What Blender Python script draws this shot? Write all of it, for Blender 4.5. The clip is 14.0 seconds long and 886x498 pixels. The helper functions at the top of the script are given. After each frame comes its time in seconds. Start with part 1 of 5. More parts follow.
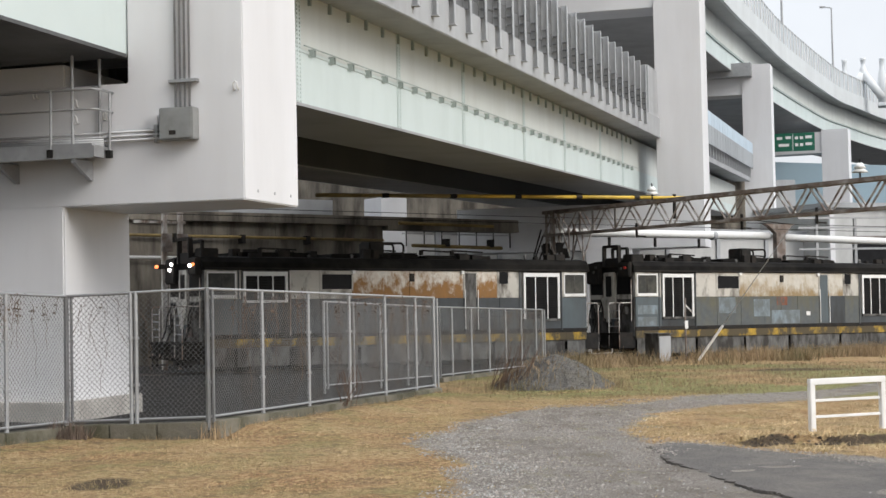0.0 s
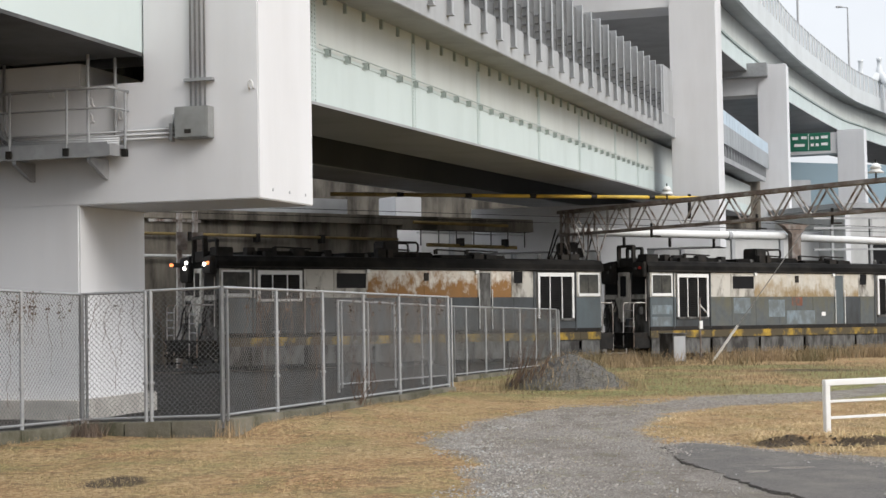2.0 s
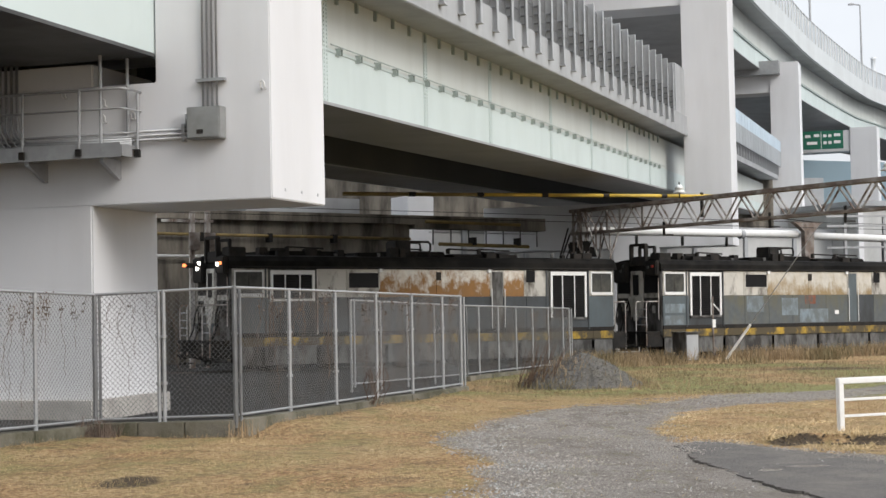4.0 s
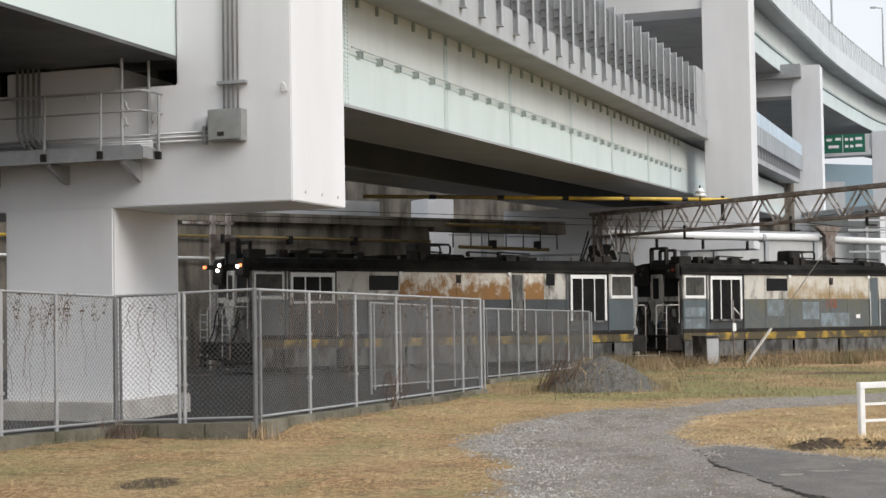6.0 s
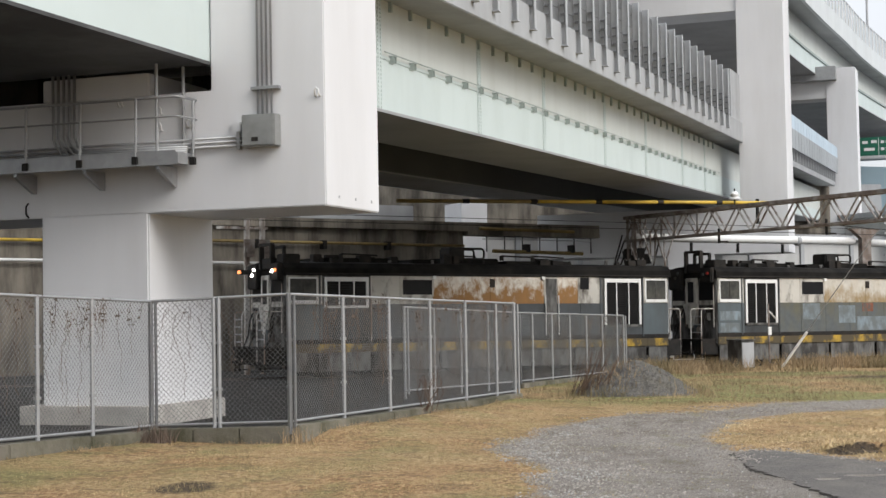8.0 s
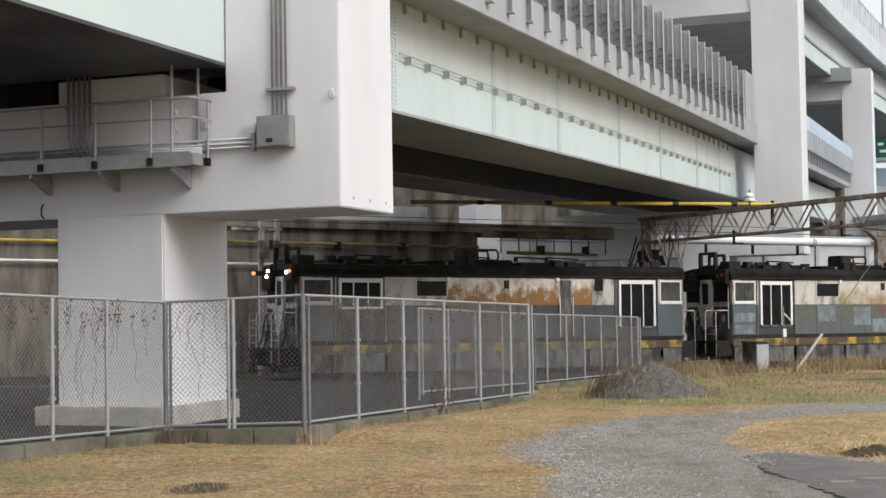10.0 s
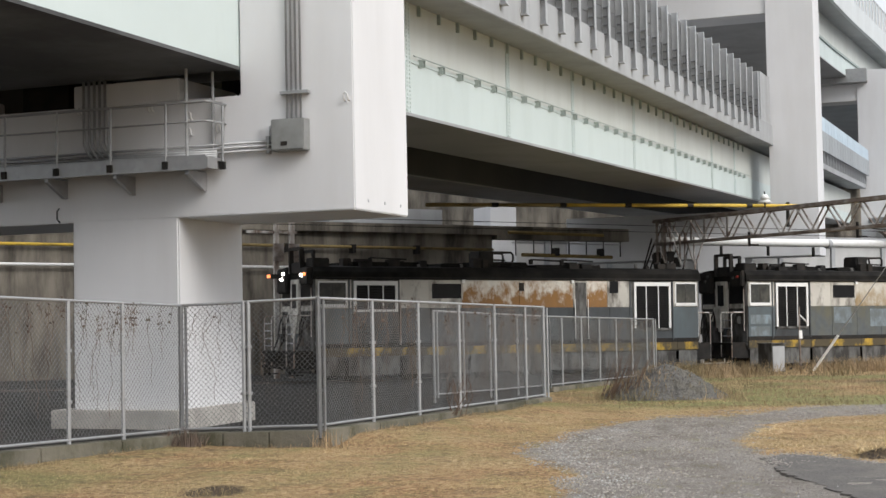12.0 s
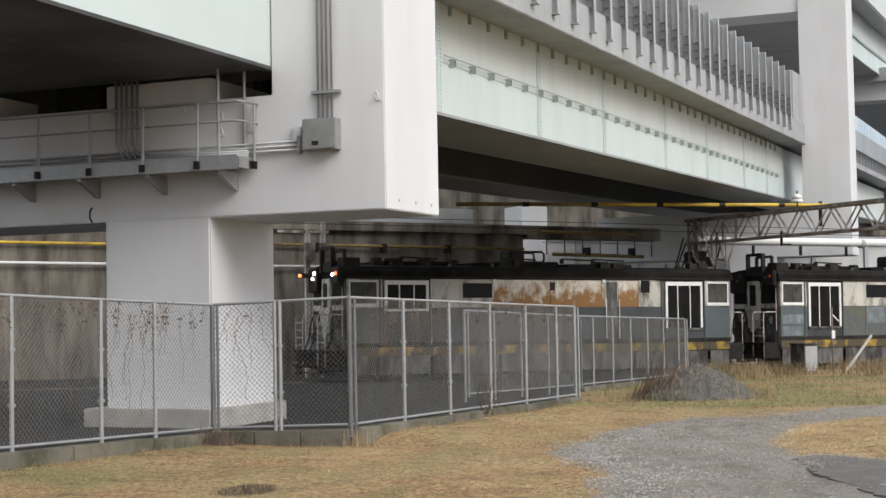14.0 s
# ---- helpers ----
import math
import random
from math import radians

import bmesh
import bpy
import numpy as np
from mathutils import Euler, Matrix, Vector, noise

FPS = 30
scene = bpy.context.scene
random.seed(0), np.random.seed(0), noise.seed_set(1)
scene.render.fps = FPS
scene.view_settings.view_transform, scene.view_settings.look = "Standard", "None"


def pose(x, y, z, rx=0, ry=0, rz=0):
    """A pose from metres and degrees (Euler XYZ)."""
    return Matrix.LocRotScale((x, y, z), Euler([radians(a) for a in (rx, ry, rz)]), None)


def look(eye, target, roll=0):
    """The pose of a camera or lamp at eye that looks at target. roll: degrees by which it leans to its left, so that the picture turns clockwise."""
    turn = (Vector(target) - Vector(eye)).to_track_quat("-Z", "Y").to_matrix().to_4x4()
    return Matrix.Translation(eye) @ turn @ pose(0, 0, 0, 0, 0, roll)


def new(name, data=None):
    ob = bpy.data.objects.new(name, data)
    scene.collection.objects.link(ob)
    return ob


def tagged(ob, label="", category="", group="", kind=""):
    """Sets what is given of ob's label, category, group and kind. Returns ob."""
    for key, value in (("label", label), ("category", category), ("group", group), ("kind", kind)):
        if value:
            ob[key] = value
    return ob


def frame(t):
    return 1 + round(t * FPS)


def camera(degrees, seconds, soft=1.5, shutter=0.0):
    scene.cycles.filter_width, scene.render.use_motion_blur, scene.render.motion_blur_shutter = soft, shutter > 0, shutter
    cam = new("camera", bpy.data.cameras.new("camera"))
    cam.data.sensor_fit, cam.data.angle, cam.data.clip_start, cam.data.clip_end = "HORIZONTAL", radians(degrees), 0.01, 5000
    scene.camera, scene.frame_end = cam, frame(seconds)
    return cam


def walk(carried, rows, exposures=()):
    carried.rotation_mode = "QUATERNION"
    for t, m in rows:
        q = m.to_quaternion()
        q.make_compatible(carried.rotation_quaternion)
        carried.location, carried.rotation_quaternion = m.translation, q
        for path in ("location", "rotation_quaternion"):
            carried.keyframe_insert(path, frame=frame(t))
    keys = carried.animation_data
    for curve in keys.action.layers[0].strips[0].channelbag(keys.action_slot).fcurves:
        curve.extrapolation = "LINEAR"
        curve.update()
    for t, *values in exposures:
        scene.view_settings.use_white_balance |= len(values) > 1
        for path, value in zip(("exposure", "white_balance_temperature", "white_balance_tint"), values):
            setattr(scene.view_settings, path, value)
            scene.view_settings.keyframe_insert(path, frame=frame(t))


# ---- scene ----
cam = camera(32.96, 14.0)
EYE = (0.0, 0.0, 1.6)
# seconds, tilt, lean and turn of the camera, which stands in one place
PATH = [
    (0.0, 92.057, 1.200, -2.104),
    (0.5, 92.064, 1.042, -2.016),
    (1.0, 92.114, 1.231, -2.004),
    (1.5, 92.107, 1.199, -1.785),
    (2.0, 92.041, 1.010, -1.556),
    (2.5, 92.014, 0.938, -1.375),
    (3.0, 92.018, 1.072, -1.232),
    (5.5, 92.066, 1.105, -0.696),
    (6.0, 92.145, 0.986, -0.322),
    (6.5, 92.200, 0.847, 0.033),
    (7.0, 92.205, 0.990, 0.518),
    (7.5, 92.250, 1.200, 0.690),
    (8.0, 92.331, 1.105, 0.972),
    (10.5, 92.414, 0.999, 1.609),
    (11.0, 92.443, 0.990, 1.768),
    (11.5, 92.427, 1.107, 1.980),
    (12.0, 92.500, 1.169, 2.087),
    (12.5, 92.464, 1.228, 2.208),
    (13.0, 92.498, 1.114, 2.500),
    (13.5, 92.466, 1.024, 2.875),
    (14.0, 92.501, 1.098, 3.266),
]
walk(cam, [(t, pose(*EYE, rx, ry, rz)) for t, rx, ry, rz in PATH])

# ---- light ----
world = bpy.data.worlds.new("overcast_sky")
scene.world = world
world.use_nodes = True
wn = world.node_tree
sky = wn.nodes.new("ShaderNodeTexSky")
sky.sky_type = "NISHITA"
sky.sun_disc = False
sky.sun_elevation, sky.sun_rotation = radians(35), radians(132)
sky.air_density, sky.dust_density, sky.ozone_density = 1.0, 4.0, 1.0
haze = wn.nodes.new("ShaderNodeMix")
haze.data_type = "RGBA"
haze.inputs[0].default_value = 0.8
haze.inputs[7].default_value = (9.6, 9.9, 10.4, 1)
wn.links.new(sky.outputs[0], haze.inputs[6])
# an overcast sky is brighter overhead than near the horizon
sky_dir = wn.nodes.new("ShaderNodeTexCoord")
sky_split = wn.nodes.new("ShaderNodeSeparateXYZ")
wn.links.new(sky_dir.outputs["Generated"], sky_split.inputs[0])
sky_rise = wn.nodes.new("ShaderNodeMapRange")
sky_rise.inputs[3].default_value, sky_rise.inputs[4].default_value = 0.58, 1.38
wn.links.new(sky_split.outputs["Z"], sky_rise.inputs[0])
cloud = wn.nodes.new("ShaderNodeTexNoise")
cloud.inputs["Scale"].default_value, cloud.inputs["Detail"].default_value = 5.0, 5
wn.links.new(sky_dir.outputs["Generated"], cloud.inputs["Vector"])
cloud_map = wn.nodes.new("ShaderNodeMapRange")
cloud_map.inputs[1].default_value, cloud_map.inputs[2].default_value = 0.35, 0.65
cloud_map.inputs[3].default_value, cloud_map.inputs[4].default_value = 0.93, 1.07
wn.links.new(cloud.outputs["Fac"], cloud_map.inputs[0])
sky_gain = wn.nodes.new("ShaderNodeMath")
sky_gain.operation = "MULTIPLY"
wn.links.new(sky_rise.outputs[0], sky_gain.inputs[0])
wn.links.new(cloud_map.outputs[0], sky_gain.inputs[1])
overcast = wn.nodes.new("ShaderNodeVectorMath")
overcast.operation = "SCALE"
wn.links.new(haze.outputs[2], overcast.inputs[0])
wn.links.new(sky_gain.outputs[0], overcast.inputs["Scale"])
wn.links.new(overcast.outputs[0], wn.nodes["Background"].inputs[0])
wn.nodes["Background"].inputs[1].default_value = 0.11
sun = new("sun", bpy.data.lights.new("sun", "SUN"))
sun.data.energy, sun.data.angle, sun.data.color = 1.5, radians(30), (1.0, 0.985, 0.965)
sun.matrix_world = look((80, -72, 75), (0, 0, 0))
scene.view_settings.exposure = 0.5

# ---- materials ----
def mat(name, color, rough=0.7, metal=0.0, vary=0.15, scale=3.0, second=None, amount=0.0, stain_scale=0.6, bump=0.1, grain=40.0,
        streak=0.0, island=0.0, low=0.45, high=0.7, gloss=0.4):
    """A procedural surface: base colour with grain, a second colour in stains or streaks, and fine relief."""
    m = bpy.data.materials.new(name)
    m.use_nodes = True
    t = m.node_tree
    n, k = t.nodes, t.links
    b = n["Principled BSDF"]
    b.inputs["Roughness"].default_value, b.inputs["Metallic"].default_value = rough, metal
    b.inputs["Specular IOR Level"].default_value = gloss
    co = n.new("ShaderNodeTexCoord")
    n1 = n.new("ShaderNodeTexNoise")
    n1.inputs["Scale"].default_value, n1.inputs["Detail"].default_value = scale, 6
    k.new(co.outputs["Object"], n1.inputs["Vector"])
    r1 = n.new("ShaderNodeValToRGB")
    c = np.array(color)
    r1.color_ramp.elements[0].position, r1.color_ramp.elements[1].position = 0.3, 0.7
    r1.color_ramp.elements[0].color = (*np.clip(c * (1 - vary), 0, 1), 1)
    r1.color_ramp.elements[1].color = (*np.clip(c * (1 + vary), 0, 1), 1)
    k.new(n1.outputs["Fac"], r1.inputs["Fac"])
    out = r1.outputs["Color"]
    g = n.new("ShaderNodeTexNoise")
    g.inputs["Scale"].default_value, g.inputs["Detail"].default_value = grain, 4
    k.new(co.outputs["Object"], g.inputs["Vector"])
    if second is not None:
        mp = n.new("ShaderNodeMapping")
        s = stain_scale
        mp.inputs["Scale"].default_value = (s, s, s * (1 - 0.93 * streak))
        k.new(co.outputs["Object"], mp.inputs["Vector"])
        n2 = n.new("ShaderNodeTexNoise")
        n2.inputs["Scale"].default_value, n2.inputs["Detail"].default_value, n2.inputs["Roughness"].default_value = 1.0, 9, 0.62
        k.new(mp.outputs[0], n2.inputs["Vector"])
        r2 = n.new("ShaderNodeValToRGB")
        r2.color_ramp.elements[0].position, r2.color_ramp.elements[1].position = low, high
        r2.color_ramp.elements[1].color = (amount, amount, amount, 1)
        k.new(n2.outputs["Fac"], r2.inputs["Fac"])
        mx = n.new("ShaderNodeMix")
        mx.data_type = "RGBA"
        k.new(r2.outputs["Color"], mx.inputs[0])
        k.new(out, mx.inputs[6])
        mx.inputs[7].default_value = (*second, 1)
        out = mx.outputs[2]
    if island:
        geo = n.new("ShaderNodeNewGeometry")
        inf = n.new("ShaderNodeObjectInfo")
        ad = n.new("ShaderNodeMath")
        ad.operation = "ADD"
        k.new(geo.outputs["Random Per Island"], ad.inputs[0])
        k.new(inf.outputs["Random"], ad.inputs[1])
        fr = n.new("ShaderNodeMath")
        fr.operation = "FRACT"
        k.new(ad.outputs[0], fr.inputs[0])
        mr = n.new("ShaderNodeMapRange")
        mr.inputs[3].default_value, mr.inputs[4].default_value = 1 - island, 1 + island
        k.new(fr.outputs[0], mr.inputs[0])
        hs = n.new("ShaderNodeHueSaturation")
        k.new(mr.outputs[0], hs.inputs["Value"])
        k.new(out, hs.inputs["Color"])
        out = hs.outputs[0]
    k.new(out, b.inputs["Base Color"])
    if bump:
        bp = n.new("ShaderNodeBump")
        bp.inputs["Strength"].default_value, bp.inputs["Distance"].default_value = bump, 0.02
        k.new(g.outputs["Fac"], bp.inputs["Height"])
        k.new(bp.outputs[0], b.inputs["Normal"])
    return m


M = {
    "pier": mat("pale_grey_pier_paint", (0.645, 0.645, 0.655), 0.55, 0, 0.03, 0.4, (0.44, 0.43, 0.42), 0.3, 0.5, 0.05, 60, 0.9),
    "mint": mat("pale_mint_girder_paint", (0.53, 0.598, 0.588), 0.5, 0, 0.03, 0.5, (0.38, 0.44, 0.42), 0.35, 0.7, 0.04, 50, 0.8),
    "cream": mat("pale_cream_girder_paint", (0.54, 0.565, 0.54), 0.5, 0, 0.03, 0.5, (0.40, 0.41, 0.37), 0.4, 0.9, 0.04, 50, 0.9),
    "soffit": mat("dark_grey_soffit", (0.29, 0.295, 0.30), 0.45, 0, 0.15, 0.3, (0.17, 0.17, 0.17), 0.6, 0.5),
    # darker copy of the soffit colour, with the near girder's shade in it
    "shaded_soffit": mat("shade_darkened_soffit", (0.115, 0.118, 0.121), 0.6, 0, 0.2, 0.3, (0.04, 0.04, 0.04), 0.9, 0.45, 0.1, 30, 0, 0, 0.4, 0.6),
    "fascia": mat("grey_concrete_fascia", (0.36, 0.37, 0.38), 0.8, 0, 0.08, 1.0, (0.22, 0.22, 0.22), 0.5, 0.8, 0.1, 30, 0.8),
    "barrier": mat("grey_barrier_steel", (0.34, 0.36, 0.37), 0.45, 0.3, 0.08, 2.0, island=0.12),
    "galv": mat("galvanised_steel", (0.36, 0.365, 0.37), 0.45, 0.5, 0.12, 8.0, (0.25, 0.24, 0.23), 0.4, 4.0),
    "mesh": mat("galvanised_wire", (0.15, 0.153, 0.155), 0.6, 0.2, 0.15, 2.0, (0.18, 0.13, 0.09), 0.5, 1.2),
    "kerb": mat("weathered_kerb_concrete", (0.185, 0.168, 0.135), 0.9, 0, 0.25, 3.0, (0.06, 0.058, 0.034), 0.95, 1.5, 0.5, 30, 0.2, 0.14, 0.38, 0.6),
    "plinth": mat("grey_plinth_concrete", (0.40, 0.38, 0.35), 0.9, 0, 0.1, 2.0, (0.2, 0.19, 0.17), 0.5, 1.2, 0.2),
    "wall": mat("stained_concrete_wall", (0.22, 0.195, 0.16), 0.9, 0, 0.18, 0.6, (0.035, 0.03, 0.024), 0.88, 1.0, 0.2, 20, 0.85, 0, 0.4, 0.62),
    "roofblack": mat("sooty_black_roof", (0.008, 0.0078, 0.0075), 0.85, 0, 0.4, 1.5, (0.035, 0.032, 0.028), 0.5, 1.0, gloss=0.08),
    "black": mat("grimy_black_metal", (0.02, 0.019, 0.018), 0.7, 0, 0.3, 3.0, (0.05, 0.038, 0.028), 0.5, 2.0, gloss=0.15),
    "glass": mat("dark_window_glass", (0.012, 0.012, 0.013), 0.3, 0, 0.2, 2.0, bump=0, gloss=0.12),
    "white": mat("white_paint", (0.74, 0.74, 0.73), 0.5, 0, 0.05, 3.0, (0.4, 0.37, 0.33), 0.35, 3.0),
    "rust": mat("rusted_steel", (0.15, 0.115, 0.095), 0.85, 0.1, 0.3, 3.0, (0.33, 0.31, 0.29), 0.95, 1.8, 0.3),
    "rustpale": mat("flaking_grey_paint_on_rust", (0.40, 0.38, 0.36), 0.8, 0.1, 0.15, 3.0, (0.15, 0.10, 0.075), 0.95, 2.2, 0.3, 40, 0, 0, 0.44, 0.6),
    # near-black tone that stands in for shade in the girder recesses
    "recess_shade": mat("girder_recess_shade_tone", (0.055, 0.056, 0.057), 0.7, 0, 0.15, 0.5),
    "boxgrey": mat("dull_grey_box_paint", (0.27, 0.275, 0.27), 0.5, 0.2, 0.08, 4.0, (0.16, 0.16, 0.15), 0.5, 3.0),
    "dullyellow": mat("dull_yellow_cover", (0.24, 0.17, 0.06), 0.7, 0, 0.2, 2.0, (0.08, 0.06, 0.04), 0.7, 1.2),
    "yellow": mat("yellow_paint", (0.62, 0.42, 0.06), 0.6, 0, 0.12, 2.0, (0.2, 0.15, 0.05), 0.5, 1.5),
}
BRIDGE = pose(0, 0, 0, 0, 0, -19)


# ---- building helpers ----
def box(bm, x0, x1, y0, y1, z0, z1, m=None):
    pts = [(x0, y0, z0), (x1, y0, z0), (x1, y1, z0), (x0, y1, z0), (x0, y0, z1), (x1, y0, z1), (x1, y1, z1), (x0, y1, z1)]
    vs = [bm.verts.new(m @ Vector(p) if m else p) for p in pts]
    for f in ((0, 3, 2, 1), (4, 5, 6, 7), (0, 1, 5, 4), (1, 2, 6, 5), (2, 3, 7, 6), (3, 0, 4, 7)):
        bm.faces.new([vs[i] for i in f])
    return vs


def prism(bm, outline, place):
    """A closed outline of 2D points, swept from place(p, 0) to place(p, 1)."""
    a = [bm.verts.new(place(p, 0)) for p in outline]
    b = [bm.verts.new(place(p, 1)) for p in outline]
    n = len(outline)
    for i in range(n):
        bm.faces.new((a[i], a[(i + 1) % n], b[(i + 1) % n], b[i]))
    bm.faces.new(a[::-1])
    bm.faces.new(b)
    bmesh.ops.recalc_face_normals(bm, faces=bm.faces)


def bar(bm, p, q, r, sides=6, r2=None):
    """A round bar from p to q."""
    p, q = Vector(p), Vector(q)
    d = (q - p).normalized()
    u = d.orthogonal().normalized()
    v = d.cross(u)
    rings = []
    for c, rr in ((p, r), (q, r if r2 is None else r2)):
        rings.append([bm.verts.new(c + rr * (math.cos(2 * math.pi * i / sides) * u + math.sin(2 * math.pi * i / sides) * v)) for i in range(sides)])
    for i in range(sides):
        bm.faces.new((rings[0][i], rings[0][(i + 1) % sides], rings[1][(i + 1) % sides], rings[1][i]))
    bm.faces.new(rings[0][::-1])
    bm.faces.new(rings[1])


def pipe(bm, pts, r, sides=8):
    """A pipe that follows a line of points, mitred at its bends."""
    pts = [Vector(p) for p in pts]
    rings = []
    u = None
    for i, p in enumerate(pts):
        d = (pts[min(i + 1, len(pts) - 1)] - pts[max(i - 1, 0)]).normalized()
        u = (u - d * u.dot(d)).normalized() if u else d.orthogonal().normalized()
        v = d.cross(u)
        rings.append([bm.verts.new(p + r * (math.cos(2 * math.pi * j / sides) * u + math.sin(2 * math.pi * j / sides) * v)) for j in range(sides)])
    for a, b in zip(rings, rings[1:]):
        for j in range(sides):
            bm.faces.new((a[j], a[(j + 1) % sides], b[(j + 1) % sides], b[j]))
    bm.faces.new(rings[0][::-1])
    bm.faces.new(rings[-1])


def mesh_of(name, bm, material, bevel=0.0, smooth=False):
    if bevel:
        bmesh.ops.bevel(bm, geom=list(bm.edges), offset=bevel, segments=2, affect="EDGES", clamp_overlap=True)
    bmesh.ops.recalc_face_normals(bm, faces=bm.faces)
    me = bpy.data.meshes.new(name)
    bm.to_mesh(me)
    bm.free()
    for mm in material if isinstance(material, (list, tuple)) else (material,):
        me.materials.append(mm)
    if smooth:
        for p in me.polygons:
            p.use_smooth = True
    return me


def part(name, bm, material, parent, label="", bevel=0.0, smooth=False):
    ob = new(name, mesh_of(name, bm, material, bevel, smooth))
    ob.parent = parent
    return tagged(ob, label)


def thing(name, m, label, category, group="", kind=""):
    ob = new(name)
    ob.matrix_world = m
    return tagged(ob, label, category, group, kind)


def solid(name, bm, material, m, label, category, group="", kind="", bevel=0.0, smooth=False):
    ob = new(name, mesh_of(name, bm, material, bevel, smooth))
    ob.matrix_world = m
    return tagged(ob, label, category, group, kind)


def boxed(name, dims, material, parent, label="", bevel=0.0):
    bm = bmesh.new()
    box(bm, *dims)
    return part(name, bm, material, parent, label, bevel)


def ground_z(x, y):
    z = -0.012 * min(max(y, -40), 75) - 0.006 * min(max(x, -40), 40)
    if -9 < x < 5 and 12 < y < 36:
        # the turf is built up a little against the kerbs
        for (x0, y0), (x1, y1), h in KERB_RISE:
            n = math.hypot(x1 - x0, y1 - y0)
            u, d = ((x - x0) * (x1 - x0) + (y - y0) * (y1 - y0)) / n, abs((x - x0) * (y1 - y0) - (y - y0) * (x1 - x0)) / n
            z += h * min(max((u - 0.25) / 0.7, 0), 1) * min(max((n + 2.0 - u) / 2.0, 0), 1) * math.exp(-(d / 1.3) ** 2)
    if 4.3 < x < 8.0 and 17.0 < y < 23:
        # a small washed-out ledge below the white barrier
        e = ledge(x)
        z += 0.13 * min(max((y - e) / 0.16, 0), 1) * math.exp(-max(y - e, 0) / 1.3) * min((x - 4.3) / 0.4, 1) * min((8.0 - x) / 0.8, 1)
    return z


def ledge(x):
    return 18.72 - 0.28 * (x - 4.84) + 0.14 * math.sin(5.3 * x) + 0.06 * math.sin(13 * x)


KERB_RISE = [((-2.54, 21.15), (0.93, 30.85), 0.135), ((-7.6, 13.5), (-4.9, 20.9), 0.05)]

# ---- ground ----
GRAVEL = [(0.3, 9), (0.57, 13.85), (0.88, 16.6), (0.3, 19.75), (0.93, 22.3), (2.15, 25.8), (4.06, 28.5), (5.2, 29.6), (8, 32), (10.2, 34.8), (16, 40),
          (18, 37), (12, 31.5), (8.1, 28.0), (5.6, 26.6), (4.31, 24.9), (3.38, 21.6), (3.3, 19.4), (3.63, 19.15), (4.69, 17.07), (8.17, 14.60), (9, 9)]
FENCE_A = [(-7.60, 13.5), (-4.615, 21.68), (-2.54, 21.15), (0.93, 30.85)]
FENCE_B = [(-1.385, 32.2), (1.27, 39.3), (5.10, 49.55)]
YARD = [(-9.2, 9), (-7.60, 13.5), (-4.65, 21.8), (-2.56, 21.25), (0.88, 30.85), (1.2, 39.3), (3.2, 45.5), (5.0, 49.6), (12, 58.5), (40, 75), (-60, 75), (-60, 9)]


def inside(px, py, poly):
    """Distance to the outline of a polygon, positive inside it, for arrays of points."""
    hit = np.zeros(px.shape, bool)
    dist = np.full(px.shape, 1e9)
    for (x0, y0), (x1, y1) in zip(poly, poly[1:] + poly[:1]):
        t = np.clip(((px - x0) * (x1 - x0) + (py - y0) * (y1 - y0)) / ((x1 - x0) ** 2 + (y1 - y0) ** 2), 0, 1)
        dist = np.minimum(dist, np.hypot(px - x0 - t * (x1 - x0), py - y0 - t * (y1 - y0)))
        cross = ((y0 > py) != (y1 > py)) & (px < (x1 - x0) * (py - y0) / (y1 - y0 + 1e-12) + x0)
        hit ^= cross
    return np.where(hit, dist, -dist)


def wobble(px, py, s, k):
    return np.array([noise.noise((x * s, y * s, k)) for x, y in zip(px, py)])


xs = np.concatenate([[-700, -200, -80, -40, -24], np.arange(-14, 16.01, 0.15), [18, 21, 25, 30, 36, 44, 60, 100, 250, 700]])
ys = np.concatenate([[-300, -60, -10, 2, 7], np.arange(10, 40.01, 0.15), np.arange(40.5, 62.01, 0.5), [66, 70, 80, 120, 250, 600, 1500]])
gx, gy = [v.ravel() for v in np.meshgrid(xs, ys)]
rough_small = wobble(gx, gy, 2.2, 3)
rough_big = wobble(gx, gy, 0.55, 9)
d_gravel = inside(gx, gy, GRAVEL) + 0.35 * rough_big + 0.25 * rough_small - 0.75 * np.clip((gy - 26) / 5, 0, 1)
# ground beyond the site takes the dark yard tone too, to bounce less light
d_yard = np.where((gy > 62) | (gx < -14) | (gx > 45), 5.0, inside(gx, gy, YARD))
near_zone = (np.abs(gx) < 20) & (gy > 9) & (gy < 62)
gz = np.array([ground_z(x, y) for x, y in zip(gx, gy)]) + np.where(near_zone, 0.035 * rough_big + 0.012 * rough_small, 0)
nx = len(xs)
faces = [(j * nx + i, j * nx + i + 1, (j + 1) * nx + i + 1, (j + 1) * nx + i) for j in range(len(ys) - 1) for i in range(nx - 1)]
me = bpy.data.meshes.new("ground")
me.from_pydata(np.stack([gx, gy, gz], 1).tolist(), [], faces)
ledge_y = 18.72 - 0.28 * (gx - 4.84) + 0.14 * np.sin(5.3 * gx) + 0.06 * np.sin(13 * gx)
bare = np.exp(-((gx + 2.95) ** 2 / 0.14 + (gy - 15.4) ** 2 / 0.55)) + 0.7 * np.exp(-((gx - 12) ** 2 / 9 + (gy - 44) ** 2 / 3)) \
    + 1.3 * np.exp(-((gy - ledge_y - 0.04) / 0.17) ** 2) * (gx > 4.4) * (gx < 7.8) * np.clip(0.75 + 0.9 * rough_small, 0.2, 1)
